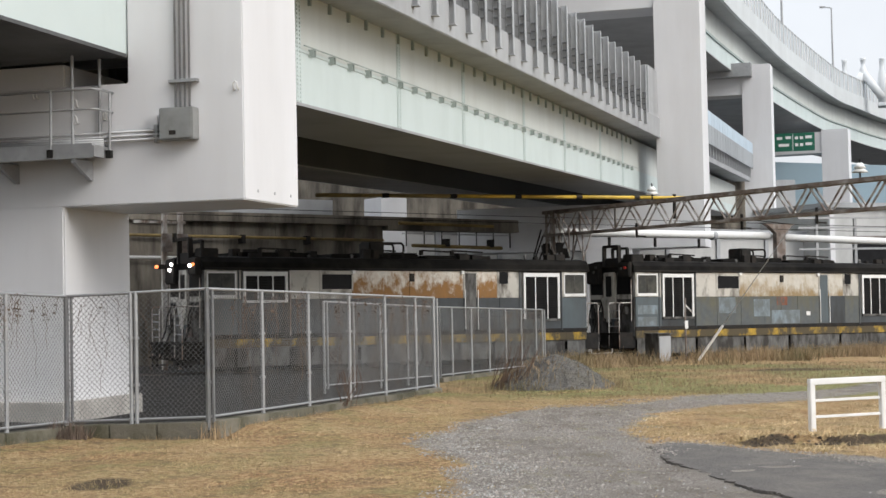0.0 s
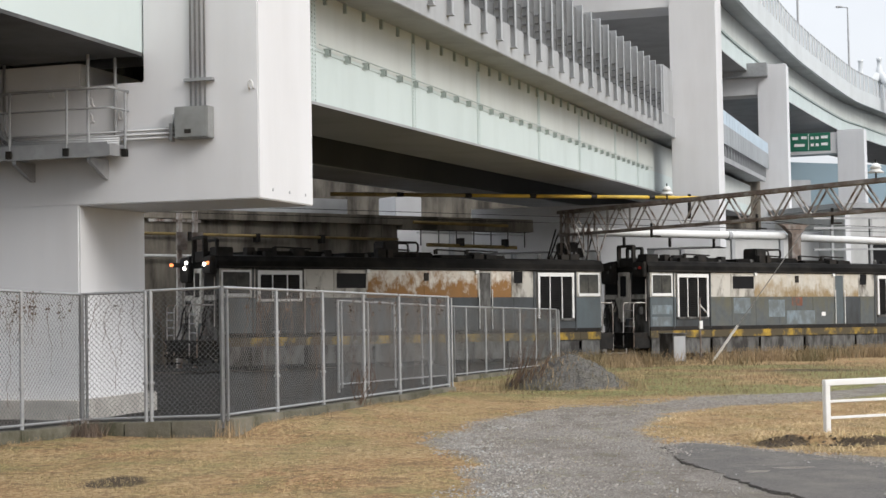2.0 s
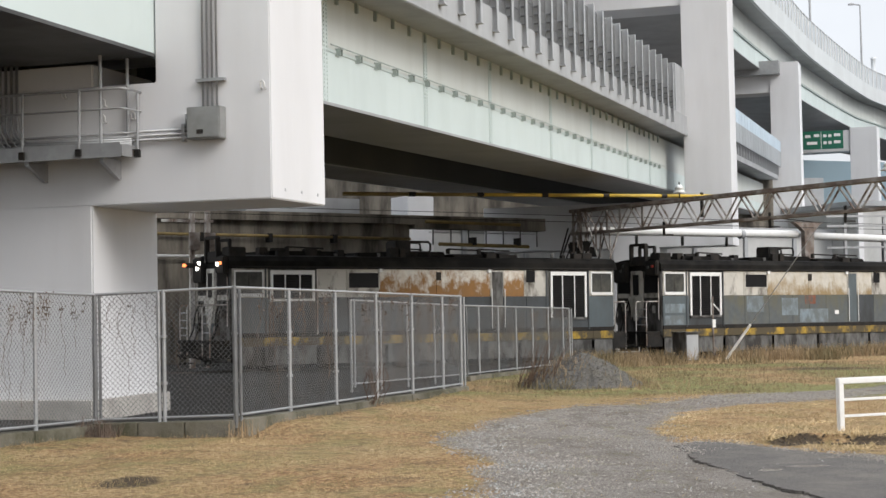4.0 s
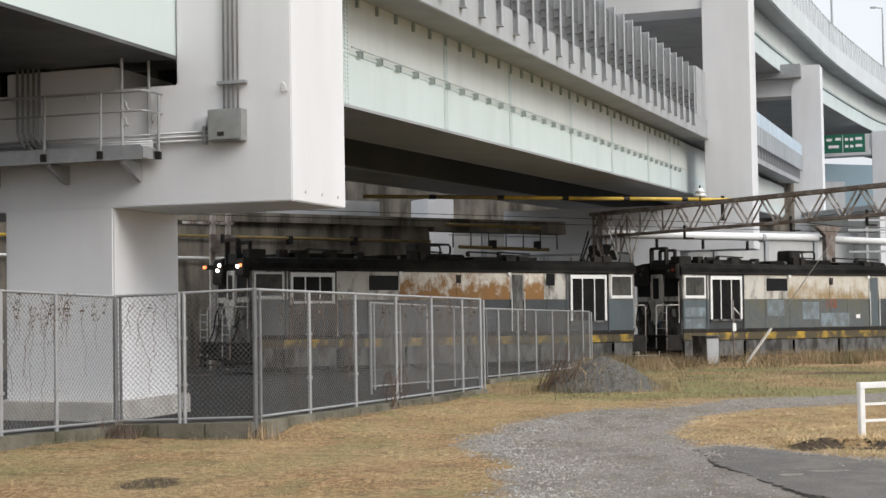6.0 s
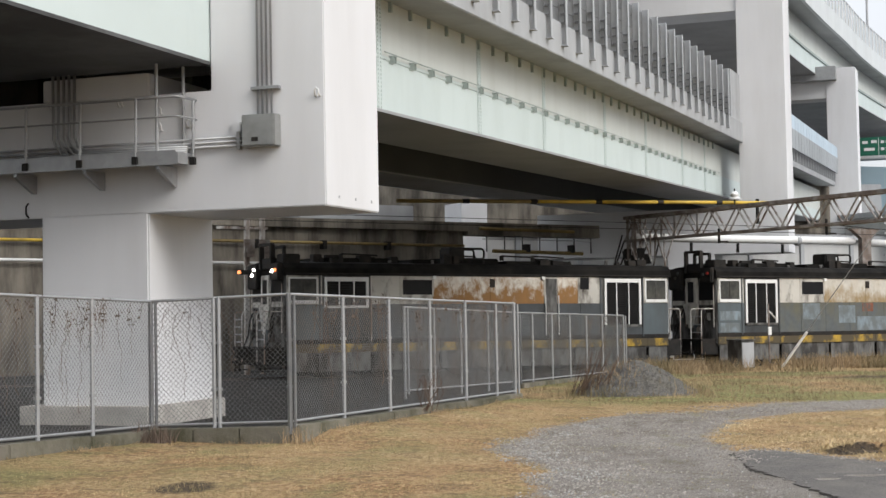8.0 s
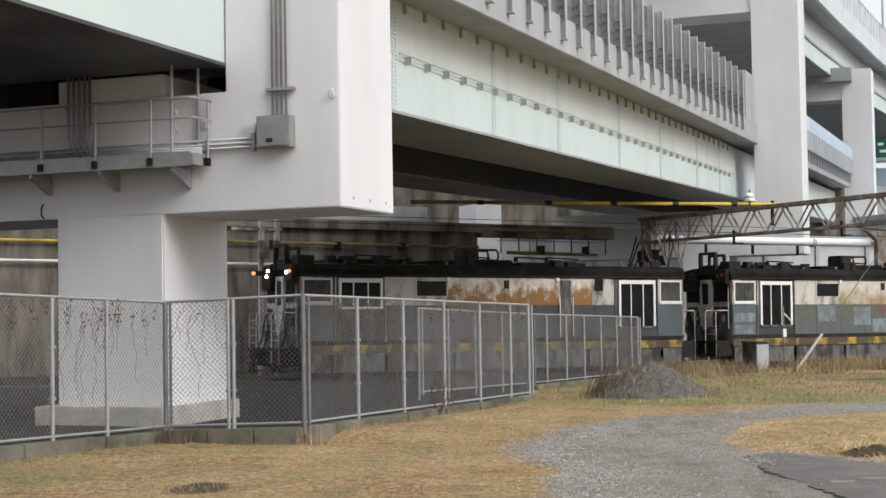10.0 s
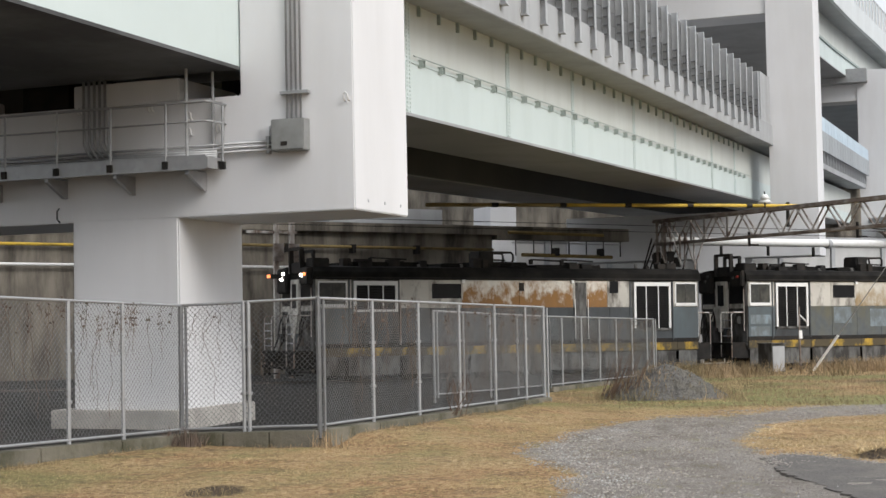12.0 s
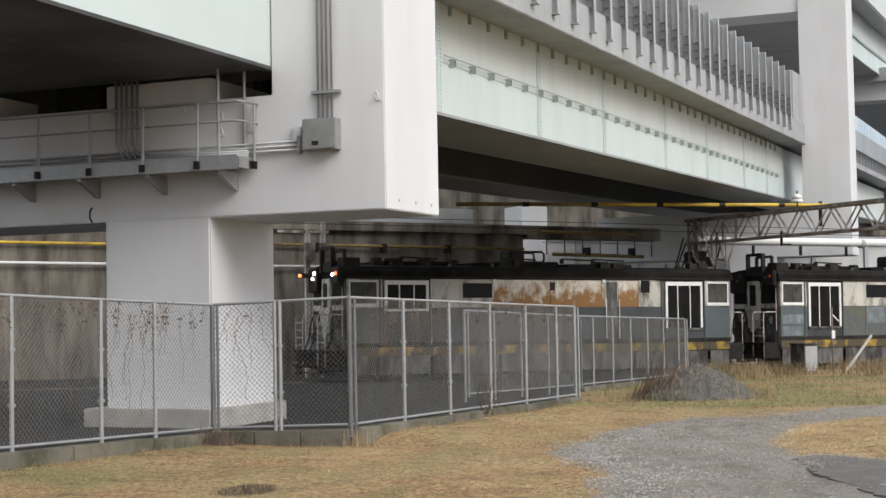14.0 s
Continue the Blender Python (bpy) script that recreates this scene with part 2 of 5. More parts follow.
green = np.clip((gy - 26) / 5, 0, 1) * np.clip(0.62 + 1.6 * wobble(gx, gy, 0.28, 21), 0, 1) * (gy < 50) + 0.75 * np.clip(wobble(gx, gy, 0.5, 31) + 0.25 - 0.06 * (gx + 6), 0, 1) + 0.9 * np.exp(-((gy - 30.8 - 0.35 * gx) / 1.6) ** 2) * (gx > 0) * (gx < 9)
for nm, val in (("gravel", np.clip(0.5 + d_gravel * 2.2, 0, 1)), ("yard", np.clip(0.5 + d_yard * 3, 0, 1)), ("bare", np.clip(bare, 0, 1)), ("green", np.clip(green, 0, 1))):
    at = me.attributes.new(nm, "FLOAT", "POINT")
    at.data.foreach_set("value", val.astype(np.float32))
for p in me.polygons:
    p.use_smooth = True


def ground_material():
    m = bpy.data.materials.new("dry_turf_gravel_and_shaded_ballast")
    m.use_nodes = True
    t = m.node_tree
    n, k = t.nodes, t.links
    b = n["Principled BSDF"]
    b.inputs["Roughness"].default_value = 0.95
    b.inputs["Specular IOR Level"].default_value = 0.2
    co = n.new("ShaderNodeTexCoord")

    def tex(scale, detail=6, rough=0.6, stretch=(1, 1, 1)):
        mp = n.new("ShaderNodeMapping")
        mp.inputs["Scale"].default_value = stretch
        k.new(co.outputs["Object"], mp.inputs["Vector"])
        x = n.new("ShaderNodeTexNoise")
        x.inputs["Scale"].default_value, x.inputs["Detail"].default_value, x.inputs["Roughness"].default_value = scale, detail, rough
        k.new(mp.outputs[0], x.inputs["Vector"])
        return x.outputs["Fac"]

    def ramp(fac, *stops):
        r = n.new("ShaderNodeValToRGB")
        e = r.color_ramp.elements
        e[0].position, e[0].color = stops[0][0], (*stops[0][1], 1)
        e[1].position, e[1].color = stops[-1][0], (*stops[-1][1], 1)
        for p, c in stops[1:-1]:
            e.new(p).color = (*c, 1)
        k.new(fac, r.inputs["Fac"])
        return r.outputs["Color"]

    def mix(fac, a, c):
        x = n.new("ShaderNodeMix")
        x.data_type = "RGBA"
        k.new(fac, x.inputs[0])
        k.new(a, x.inputs[6])
        k.new(c, x.inputs[7])
        return x.outputs[2]

    def attribute(name):
        a = n.new("ShaderNodeAttribute")
        a.attribute_name = name
        return a.outputs["Fac"]

    def sharpen(mask, scale, width=0.12, gain=0.55):
        """Breaks a soft mask's edge up with noise."""
        x = n.new("ShaderNodeMath")
        x.operation = "MULTIPLY_ADD"
        k.new(tex(scale, 8, 0.7), x.inputs[0])
        x.inputs[1].default_value = gain
        k.new(mask, x.inputs[2])
        r = n.new("ShaderNodeMapRange")
        r.inputs[1].default_value, r.inputs[2].default_value = 0.5 + gain / 2 - width, 0.5 + gain / 2 + width
        k.new(x.outputs[0], r.inputs[0])
        return r.outputs[0]

    dry = mix(ramp(tex(0.45, 6, 0.65), (0.38, (0, 0, 0)), (0.62, (1, 1, 1))), ramp(tex(13, 9, 0.8), (0.36, (0.10, 0.066, 0.033)), (0.5, (0.365, 0.255, 0.13)), (0.61, (0.64, 0.485, 0.275))),
              ramp(tex(15, 9, 0.8, (1, 0.5, 1)), (0.36, (0.085, 0.052, 0.027)), (0.5, (0.32, 0.188, 0.092)), (0.61, (0.57, 0.385, 0.21))))
    grn = ramp(tex(14, 9, 0.8), (0.34, (0.07, 0.075, 0.025)), (0.5, (0.21, 0.205, 0.08)), (0.66, (0.42, 0.38, 0.19)))
    grit = ramp(tex(55, 8, 0.8), (0.33, (0.085, 0.074, 0.064)), (0.5, (0.25, 0.226, 0.20)), (0.66, (0.47, 0.44, 0.40)))
    # dark ballast, blackened further with the shade under the viaduct
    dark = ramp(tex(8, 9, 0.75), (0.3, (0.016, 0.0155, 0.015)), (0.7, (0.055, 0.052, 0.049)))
    soil = ramp(tex(30, 8, 0.7), (0.3, (0.03, 0.022, 0.015)), (0.7, (0.13, 0.095, 0.06)))
    c = mix(sharpen(attribute("green"), 3.0, 0.25), dry, grn)
    c = mix(ramp(tex(1.1, 8, 0.7, (1, 0.6, 1)), (0.48, (0, 0, 0)), (0.68, (0.75, 0.75, 0.75))), c, grn)
    c = mix(ramp(tex(2.3, 9, 0.75), (0.52, (0, 0, 0)), (0.68, (0.75, 0.75, 0.75))), c, soil)
    c = mix(sharpen(attribute("bare"), 9.0), c, soil)
    gfac = sharpen(attribute("gravel"), 6.0, 0.24, 0.9)
    worn = mix(ramp(tex(0.9, 9, 0.75, (1, 0.5, 1)), (0.46, (0, 0, 0)), (0.64, (0.6, 0.6, 0.6))), grit, soil)
    worn = mix(ramp(tex(1.7, 9, 0.8, (1, 0.6, 1)), (0.54, (0, 0, 0)), (0.66, (0.55, 0.55, 0.55))), worn, grn)
    c = mix(gfac, c, worn)
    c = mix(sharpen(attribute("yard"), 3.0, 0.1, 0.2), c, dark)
    k.new(c, b.inputs["Base Color"])
    bp = n.new("ShaderNodeBump")
    bp.inputs["Strength"].default_value, bp.inputs["Distance"].default_value = 0.9, 0.05
    k.new(tex(38, 9, 0.8), bp.inputs["Height"])
    k.new(bp.outputs[0], b.inputs["Normal"])
    return m


me.materials.append(ground_material())
tagged(new("ground", me), "dry winter turf with a gravel track and dark yard", "ground", kind="structure")

# asphalt sheet with a broken edge
rng = random.Random(4)
edge = []
CRACK = [(3.62, 10.00), (3.47, 13.25), (3.31, 13.86), (3.17, 15.58), (3.09, 16.61), (3.15, 17.45)]
for (x0, y0), (x1, y1) in zip(CRACK, CRACK[1:]):
    for i in range(14):
        s = i / 14
        edge.append((x0 + (x1 - x0) * s + rng.uniform(-0.05, 0.05), y0 + (y1 - y0) * s + rng.uniform(-0.03, 0.03)))
upper = [(3.15, 17.45), (3.16, 18.47), (3.63, 19.05), (4.15, 18.17), (4.69, 17.12), (5.17, 15.80), (8.17, 14.60)]
for (x0, y0), (x1, y1) in zip(upper, upper[1:]):
    n = max(2, int(math.dist((x0, y0), (x1, y1)) / 0.09))
    edge += [(x0 + (x1 - x0) * i / n + rng.uniform(-0.06, 0.06), y0 + (y1 - y0) * i / n + rng.uniform(-0.10, 0.10)) for i in range(n)]
edge += [(8.17, 14.60), (14, 13), (14, 10)]
bm = bmesh.new()
top = [bm.verts.new((x, y, ground_z(x, y) + 0.017)) for x, y in edge]
low = [bm.verts.new((x, y, ground_z(x, y) - 0.08)) for x, y in edge]
bm.faces.new(top)
for i in range(len(edge)):
    j = (i + 1) % len(edge)
    bm.faces.new((low[i], low[j], top[j], top[i]))
M["asphalt"] = mat("worn_asphalt", (0.098, 0.09, 0.083), 0.95, 0, 0.45, 45.0, (0.17, 0.152, 0.132), 0.7, 1.6, 0.8, 90)
solid("road", bm, M["asphalt"], Matrix(), "worn dark asphalt with a broken edge", "road", kind="structure")


def surface(x, y):
    """Height of the ground sheet near the camera."""
    return ground_z(x, y) + (0.035 * noise.noise((x * 0.55, y * 0.55, 9)) + 0.012 * noise.noise((x * 2.2, y * 2.2, 3)) if abs(x) < 20 and 9 < y < 62 else 0)


def stuff(name, verts, faces, material, label, category):
    me = bpy.data.meshes.new(name)
    me.from_pydata(verts, [], faces)
    me.materials.append(material)
    return tagged(new(name, me), label, category, kind="stuff")


def scatter(rnd, count, area, keep):
    """Points of an area, kept with the chance that keep() gives for whole arrays."""
    gen = np.random.default_rng(rnd.randrange(10 ** 6))
    x0, x1, y0, y1 = area
    out = []
    while len(out) < count:
        x, y = gen.uniform(x0, x1, 20000), gen.uniform(y0, y1, 20000)
        ok = gen.random(20000) < keep(x, y)
        out += list(zip(x[ok].tolist(), y[ok].tolist()))
    return out[:count]


def soft(x, y, s, k):
    """A smooth, uneven pattern between about -1 and 1."""
    s *= 2.2
    return (np.sin(x * s + 1.7 * np.sin(y * s * 0.8 + k)) + np.sin(y * s * 1.1 + 1.9 * np.sin(x * s * 0.7 + 2 * k)) + 0.6 * np.sin((x + y) * s * 2.3 + k)) / 2.6


def blades(rnd, count, area, low, high, keep, width=0.006, lean=0.5):
    verts, faces = [], []
    for x, y in scatter(rnd, count, area, keep):
        z, h, a = surface(x, y) - 0.01, rnd.uniform(low, high), rnd.uniform(0, 6.28)
        w, l, c = width * rnd.uniform(0.7, 1.5), h * rnd.uniform(0, lean), rnd.uniform(0, 6.28)
        i = len(verts)
        verts += [(x - w * math.cos(a), y - w * math.sin(a), z), (x + w * math.cos(a), y + w * math.sin(a), z), (x + l * math.cos(c), y + l * math.sin(c), z + h)]
        faces.append((i, i + 1, i + 2))
    return verts, faces


def grass_here(x, y):
    g, r = inside(x, y, GRAVEL), inside(x, y, YARD)
    base = np.where(g > 0.1, 0.03, np.where(g > -0.4, 0.35, 0.25 + 0.75 * np.clip(0.5 + soft(x, y, 0.9, 2), 0, 1)))
    return np.where((r > -0.25) | (inside(x, y, edge) > 0.02) | ((x > 3.0) & (x < 3.9) & (y < 18.5)), 0, base)


M["straw"] = mat("dry_straw_blades", (0.43, 0.32, 0.17), 0.9, 0, 0.3, 0.6, (0.17, 0.15, 0.06), 0.9, 1.1, 0.0, 40, 0.0, 0.45)
M["weed"] = mat("dry_weed_stalks", (0.285, 0.205, 0.12), 0.9, 0, 0.3, 0.6, (0.10, 0.105, 0.045), 0.9, 0.35, 0.0, 40, 0.0, 0.4)
rnd = random.Random(11)
stuff("turf", *blades(rnd, 95000, (-9, 10, 12.5, 33), 0.01, 0.045, grass_here, 0.0036, 1.5), M["straw"], "short dry mown grass blades", "grass")
stuff("rough_grass", *blades(rnd, 22000, (-1, 22, 30, 50), 0.03, 0.13, grass_here, 0.007, 0.9), M["weed"], "rough half-green grass", "grass")


def trackside(x, y):
    s = (x + 5.74) * 0.863 + (y - 48.5) * 0.5045
    d = (x + 5.74) * 0.5045 - (y - 48.5) * 0.863
    return np.where((d < 0.8) | (d > 7) | (s < 10.5), 0, np.clip(0.9 * (0.35 + soft(x, y, 0.5, 7)) * np.where((s > 15) & (s < 18.5), 0.35, 1.0), 0, 1))


stuff("tall_weeds", *blades(rnd, 15000, (0, 30, 46, 68), 0.1, 0.6, trackside, 0.011, 0.8), M["weed"], "tall dry weeds beside the railway track", "weeds")


M["palestraw"] = mat("pale_matted_straw", (0.56, 0.43, 0.25), 0.9, 0, 0.3, 0.6, (0.26, 0.18, 0.09), 0.8, 1.3, 0.0, 40, 0.0, 0.5)


def straw_mat(x, y):
    g = inside(x, y, GRAVEL)
    inner = np.where((g < -0.05) & (x > 3.3) & (inside(x, y, edge) < 0.05), 1.0, 0.0)
    d = y - (18.72 - 0.28 * (x - 4.84) + 0.14 * np.sin(5.3 * x) + 0.06 * np.sin(13 * x))
    return inner * np.clip(0.45 + soft(x, y, 1.1, 4), 0, 1) * np.where((x > 4.5) & (d > -0.3) & (d < 0.1), 0.06, 1.0)


stuff("straw_mat", *blades(random.Random(77), 20000, (3.3, 11, 17.2, 26.5), 0.012, 0.055, straw_mat, 0.005, 3.2), M["palestraw"], "pale matted dry straw beside the gravel track", "grass")


def bank(x, y):
    d = y - (18.72 - 0.28 * (x - 4.84) + 0.14 * np.sin(5.3 * x) + 0.06 * np.sin(13 * x))
    return np.where((d > 0.12) & (d < 1.1), np.clip(1.1 - d, 0, 1) * np.clip(0.4 + soft(x, y, 1.6, 6), 0.05, 1), np.where(d < -0.35, 0.05, 0))


stuff("bank_grass", *blades(rnd, 2200, (4.4, 7.8, 17.2, 20.2), 0.03, 0.12, bank, 0.005, 2.2), M["palestraw"], "matted dry grass on a small bank", "grass")


def pebble(verts, faces, rnd, x, y, z, r):
    i = len(verts)
    for d in ((1, 0, 0), (0, 1, 0), (-1, 0, 0), (0, -1, 0), (0, 0, 0.7), (0, 0, -0.5)):
        verts.append((x + r * d[0] * rnd.uniform(0.6, 1.2), y + r * d[1] * rnd.uniform(0.6, 1.2), z + r * d[2] * rnd.uniform(0.6, 1.1)))
    for a, b in ((0, 1), (1, 2), (2, 3), (3, 0)):
        faces.append((i + a, i + b, i + 4))
        faces.append((i + b, i + a, i + 5))


M["stone"] = mat("crushed_grey_stone", (0.285, 0.258, 0.23), 0.9, 0, 0.2, 6.0, island=0.4, bump=0.2)
verts, faces = [], []


def stony(x, y):
    g = inside(x, y, GRAVEL) + 0.4 * soft(x, y, 1.0, 3)
    light = np.where(x < 2.6, np.clip(1 - np.abs(g - 0.5) / 0.9, 0, 1), 0.15)
    return np.where((g > -0.15) & ~((x > 3.0) & (y < 17.5)), 0.15 + 0.85 * light, 0)


def crumbs(x, y):
    near = np.full(x.shape, 1e9)
    for (x0, y0), (x1, y1) in zip(upper, upper[1:]):
        t = np.clip(((x - x0) * (x1 - x0) + (y - y0) * (y1 - y0)) / ((x1 - x0) ** 2 + (y1 - y0) ** 2), 0, 1)
        near = np.minimum(near, np.hypot(x - x0 - t * (x1 - x0), y - y0 - t * (y1 - y0)))
    return np.clip(1 - near / 0.45, 0, 1) ** 2


for x, y in scatter(rnd, 1600, (3.0, 9, 14.5, 19.6), crumbs):
    pebble(verts, faces, rnd, x, y, surface(x, y) + 0.022, rnd.uniform(0.005, 0.015))
for x, y in scatter(rnd, 11000, (-0.5, 9, 13, 31), stony):
    pebble(verts, faces, rnd, x, y, surface(x, y) + 0.006, rnd.uniform(0.006, 0.018))
stuff("gravel", verts, faces, M["stone"], "loose light grey crushed gravel", "gravel")

M["palestone"] = mat("pale_crushed_stone", (0.33, 0.325, 0.31), 0.9, 0, 0.15, 6.0, island=0.4, bump=0.2)
verts, faces = [], []


def fringe(x, y):
    g = inside(x, y, GRAVEL)
    return np.where((x < 2.2) & (y < 25), np.clip(1 - np.abs(g - 0.35) / 0.6, 0, 1) * np.clip(0.6 + soft(x, y, 1.2, 8), 0, 1), np.where(g > 0, 0.03, 0))


for x, y in scatter(rnd, 1700, (-0.5, 9, 13, 31), fringe):
    pebble(verts, faces, rnd, x, y, surface(x, y) + 0.006, rnd.uniform(0.006, 0.016))
stuff("pale_gravel", verts, faces, M["palestone"], "pale crushed gravel along the track edge", "gravel")

M["clod"] = mat("dark_soil", (0.055, 0.04, 0.028), 0.95, 0, 0.4, 20.0, (0.12, 0.09, 0.06), 0.6, 6.0, 0.8, 60, island=0.4)
verts, faces = [], []


def hollow_soil(x, y):
    d = y - (18.72 - 0.28 * (x - 4.84) + 0.14 * np.sin(5.3 * x) + 0.06 * np.sin(13 * x))
    return np.clip(1 - np.abs(d + 0.06) / 0.22, 0, 1) * np.clip(0.4 + soft(x, y, 1.4, 9), 0, 1)


for x, y in scatter(random.Random(61), 420, (4.5, 7.6, 17.4, 19.4), hollow_soil):
    pebble(verts, faces, rnd, x, y, surface(x, y) + 0.005, rnd.uniform(0.012, 0.04))
stuff("soil_clods", verts, faces, M["clod"], "dark soil clods in a washed-out hollow", "soil")

# gravel heap
def heap_z(x, y):
    r = math.hypot((x - 3.85) / 1.55, (y - 35.2) / 1.5)
    return surface(x, y) - 0.05 + 0.86 * max(0, 1 - r) ** 0.85 + (0.09 * noise.noise((x * 2, y * 2, 1)) + 0.05 * noise.noise((x * 6, y * 6, 4)) if r < 1 else 0)


bm = bmesh.new()
grid = [[bm.verts.new((2.2 + 0.08 * i, 33.6 + 0.08 * j, heap_z(2.2 + 0.08 * i, 33.6 + 0.08 * j))) for i in range(42)] for j in range(41)]
for r, s in zip(grid, grid[1:]):
    for i in range(41):
        bm.faces.new((r[i], r[i + 1], s[i + 1], s[i]))
M["heap"] = mat("dark_gravel_heap", (0.10, 0.094, 0.086), 0.95, 0, 0.5, 30, (0.13, 0.11, 0.06), 0.4, 1.4, 0.9, 25)
solid("gravel_heap", bm, M["heap"], Matrix(), "heap of dark grey gravel with dry weeds", "gravel heap", kind="stuff")
verts, faces = [], []
for i in range(4200):
    a, r = rnd.uniform(0, 6.28), math.sqrt(rnd.random())
    x, y = 3.85 + 1.6 * r * math.cos(a), 35.2 + 1.55 * r * math.sin(a)
    pebble(verts, faces, rnd, x, y, heap_z(x, y) + 0.006, rnd.uniform(0.008, 0.026))
M["darkstone"] = mat("dark_crushed_stone", (0.13, 0.122, 0.112), 0.95, 0, 0.2, 6.0, island=0.5, bump=0.2)
stuff("heap_stones", verts, faces, M["darkstone"], "loose stones lying on the gravel heap", "gravel")
v2, f2 = blades(rnd, 800, (2.2, 5.6, 33.6, 36.8), 0.08, 0.3, lambda x, y: np.where((np.hypot((x - 3.0) / 0.9, (y - 34.6) / 1.2) < 1) | (x > 4.9), 0.5, 0.06), 0.007, 0.6)
v2 = [(x, y, z - surface(x, y) + max(heap_z(x, y), surface(x, y))) for x, y, z in v2]
stuff("heap_weeds", v2, f2, M["weed"], "dry stalks on the gravel heap", "weeds")
M["twig"] = mat("dead_brown_twig", (0.10, 0.065, 0.045), 0.9, 0, 0.3, 5)
bm = bmesh.new()
for i in range(40):
    x, y = 2.7 + rnd.uniform(-0.45, 0.45), 34.6 + rnd.uniform(-0.2, 0.2)
    z = heap_z(x, y) - 0.03
    bar(bm, (x, y, z), (x + rnd.uniform(0.15, 0.45), y + rnd.uniform(-0.1, 0.1), z + rnd.uniform(0.45, 1.05)), 0.011, 4, 0.005)
solid("dead_shrub", bm, M["twig"], Matrix(), "leafless dark shrub twigs beside the gravel heap", "shrub")


# ---- piers of the elevated road ----
def pier(a_col, a_end, b0, base, soffit, cap_top, top, arm_left):
    """Column, cap beam and the upright at the cap's end."""
    p = thing("bridge_pier", BRIDGE, "pale grey painted viaduct pier with a cantilevered cap beam", "bridge pier", "viaduct piers")
    boxed("column", (a_col, a_col + 2.16, b0, b0 + 2.28, base, soffit + 0.04), M["pier"], p, bevel=0.03)
    bm = bmesh.new()
    e = a_end - 2.11
    prism(bm, [(arm_left, soffit), (a_end, soffit), (a_end, top), (e, top), (e, cap_top), (arm_left, cap_top)], lambda q, s: (q[0], b0 + 2.28 * s, q[1]))
    part("cap_and_upright", bm, M["pier"], p, bevel=0.02)
    return p


near_pier = pier(-15.65, -10.14, 22.4, 0.0, 3.35, 5.39, 14.0, -30.0)
boxed("plinth", (-15.95, -13.36, 22.12, 24.85, -0.6, 0.06), M["plinth"], near_pier, "grey concrete plinth", 0.02)
mid_pier = pier(-13.8, -8.28, 68.4, -1.0, 3.9, 6.0, 19.5, -20.0)
boxed("portal_beam", (-30.0, -10.4, 68.5, 70.6, 15.0, 17.3), M["pier"], mid_pier, bevel=0.02)
far_pier = pier(-14.0, -8.57, 113.0, -1.0, 4.2, 6.0, 18.85, -20.0)
boxed("portal_beam", (-30.0, -10.69, 113.1, 115.1, 16.65, 18.7), M["pier"], far_pier, bevel=0.02)
boxed("service_platform", (-14.2, -9.9, 112.2, 113.0, 17.9, 18.9), M["galv"], far_pier, "grey service platform", 0.02)
# the far pier under the curve
P3 = pose(42.9, 141.0, 0, 0, 0, -24)
p3 = thing("bridge_pier", P3, "pale grey painted viaduct pier under the curved deck", "bridge pier", "viaduct piers")
boxed("column", (-1.25, 1.25, 0, 2.2, -2, 17.4), M["pier"], p3, bevel=0.03)
boxed("portal_beam", (-19.5, -1.23, 0.1, 2.1, 15.2, 17.2), M["pier"], p3, bevel=0.02)

# ---- ramp girder ----
A_G, A_F = -11.3, -10.2
def bot(b): return 5.62 + 0.0235 * (b - 27.5)
def gtop(b): return 8.05 + 0.022 * (b - 32)
def fbot(b): return 7.95 + 0.0265 * (b - 29.1)
def bolt_line(b): return 6.72 + 0.0188 * (b - 28.25)


def strip(bm, a0, a1, lo, hi, b0, b1, steps=1):
    """A slab between two rising lines, from a0 to a1 across and b0 to b1 along."""
    for i in range(steps):
        s, e = b0 + (b1 - b0) * i / steps, b0 + (b1 - b0) * (i + 1) / steps
        v = [bm.verts.new(p) for p in ((a0, s, lo(s)), (a1, s, lo(s)), (a1, s, hi(s)), (a0, s, hi(s)), (a0, e, lo(e)), (a1, e, lo(e)), (a1, e, hi(e)), (a0, e, hi(e)))]
        for f in ((0, 1, 2, 3), (7, 6, 5, 4), (0, 4, 5, 1), (1, 5, 6, 2), (2, 6, 7, 3), (3, 7, 4, 0)):
            bm.faces.new([v[j] for j in f])


ramp = thing("ramp_girder", BRIDGE, "pale mint and cream steel box girder ramp with bolted splices", "bridge girder")
barrier = thing("noise_barrier", BRIDGE, "grey steel noise barrier with many upright posts", "noise barrier")
M["postdark"] = mat("grey_post_steel", (0.40, 0.41, 0.42), 0.45, 0.2, 0.1, 3.0, (0.2, 0.2, 0.2), 0.5, 1.0, 0.05, 40, 0.9)
M["panelgrey"] = mat("grey_sound_panel", (0.15, 0.155, 0.16), 0.5, 0.2, 0.1, 1.0, (0.15, 0.15, 0.15), 0.5, 1.0, island=0.15)
M["dullpanel"] = mat("dull_grey_sound_panel", (0.30, 0.32, 0.335), 0.5, 0.1, 0.1, 1.0, (0.2, 0.2, 0.2), 0.5, 1.0, island=0.12)
M["skypane"] = mat("pale_blue_sound_pane", (0.42, 0.52, 0.60), 0.35, 0, 0.05, 0.6, island=0.06)
M["sound"] = mat("pale_translucent_sound_panel", (0.43, 0.46, 0.48), 0.4, 0, 0.05, 0.6, island=0.08)
post_bm = bmesh.new()
box(post_bm, -0.02, 0.0, -0.075, 0.075, 0, 2.52)
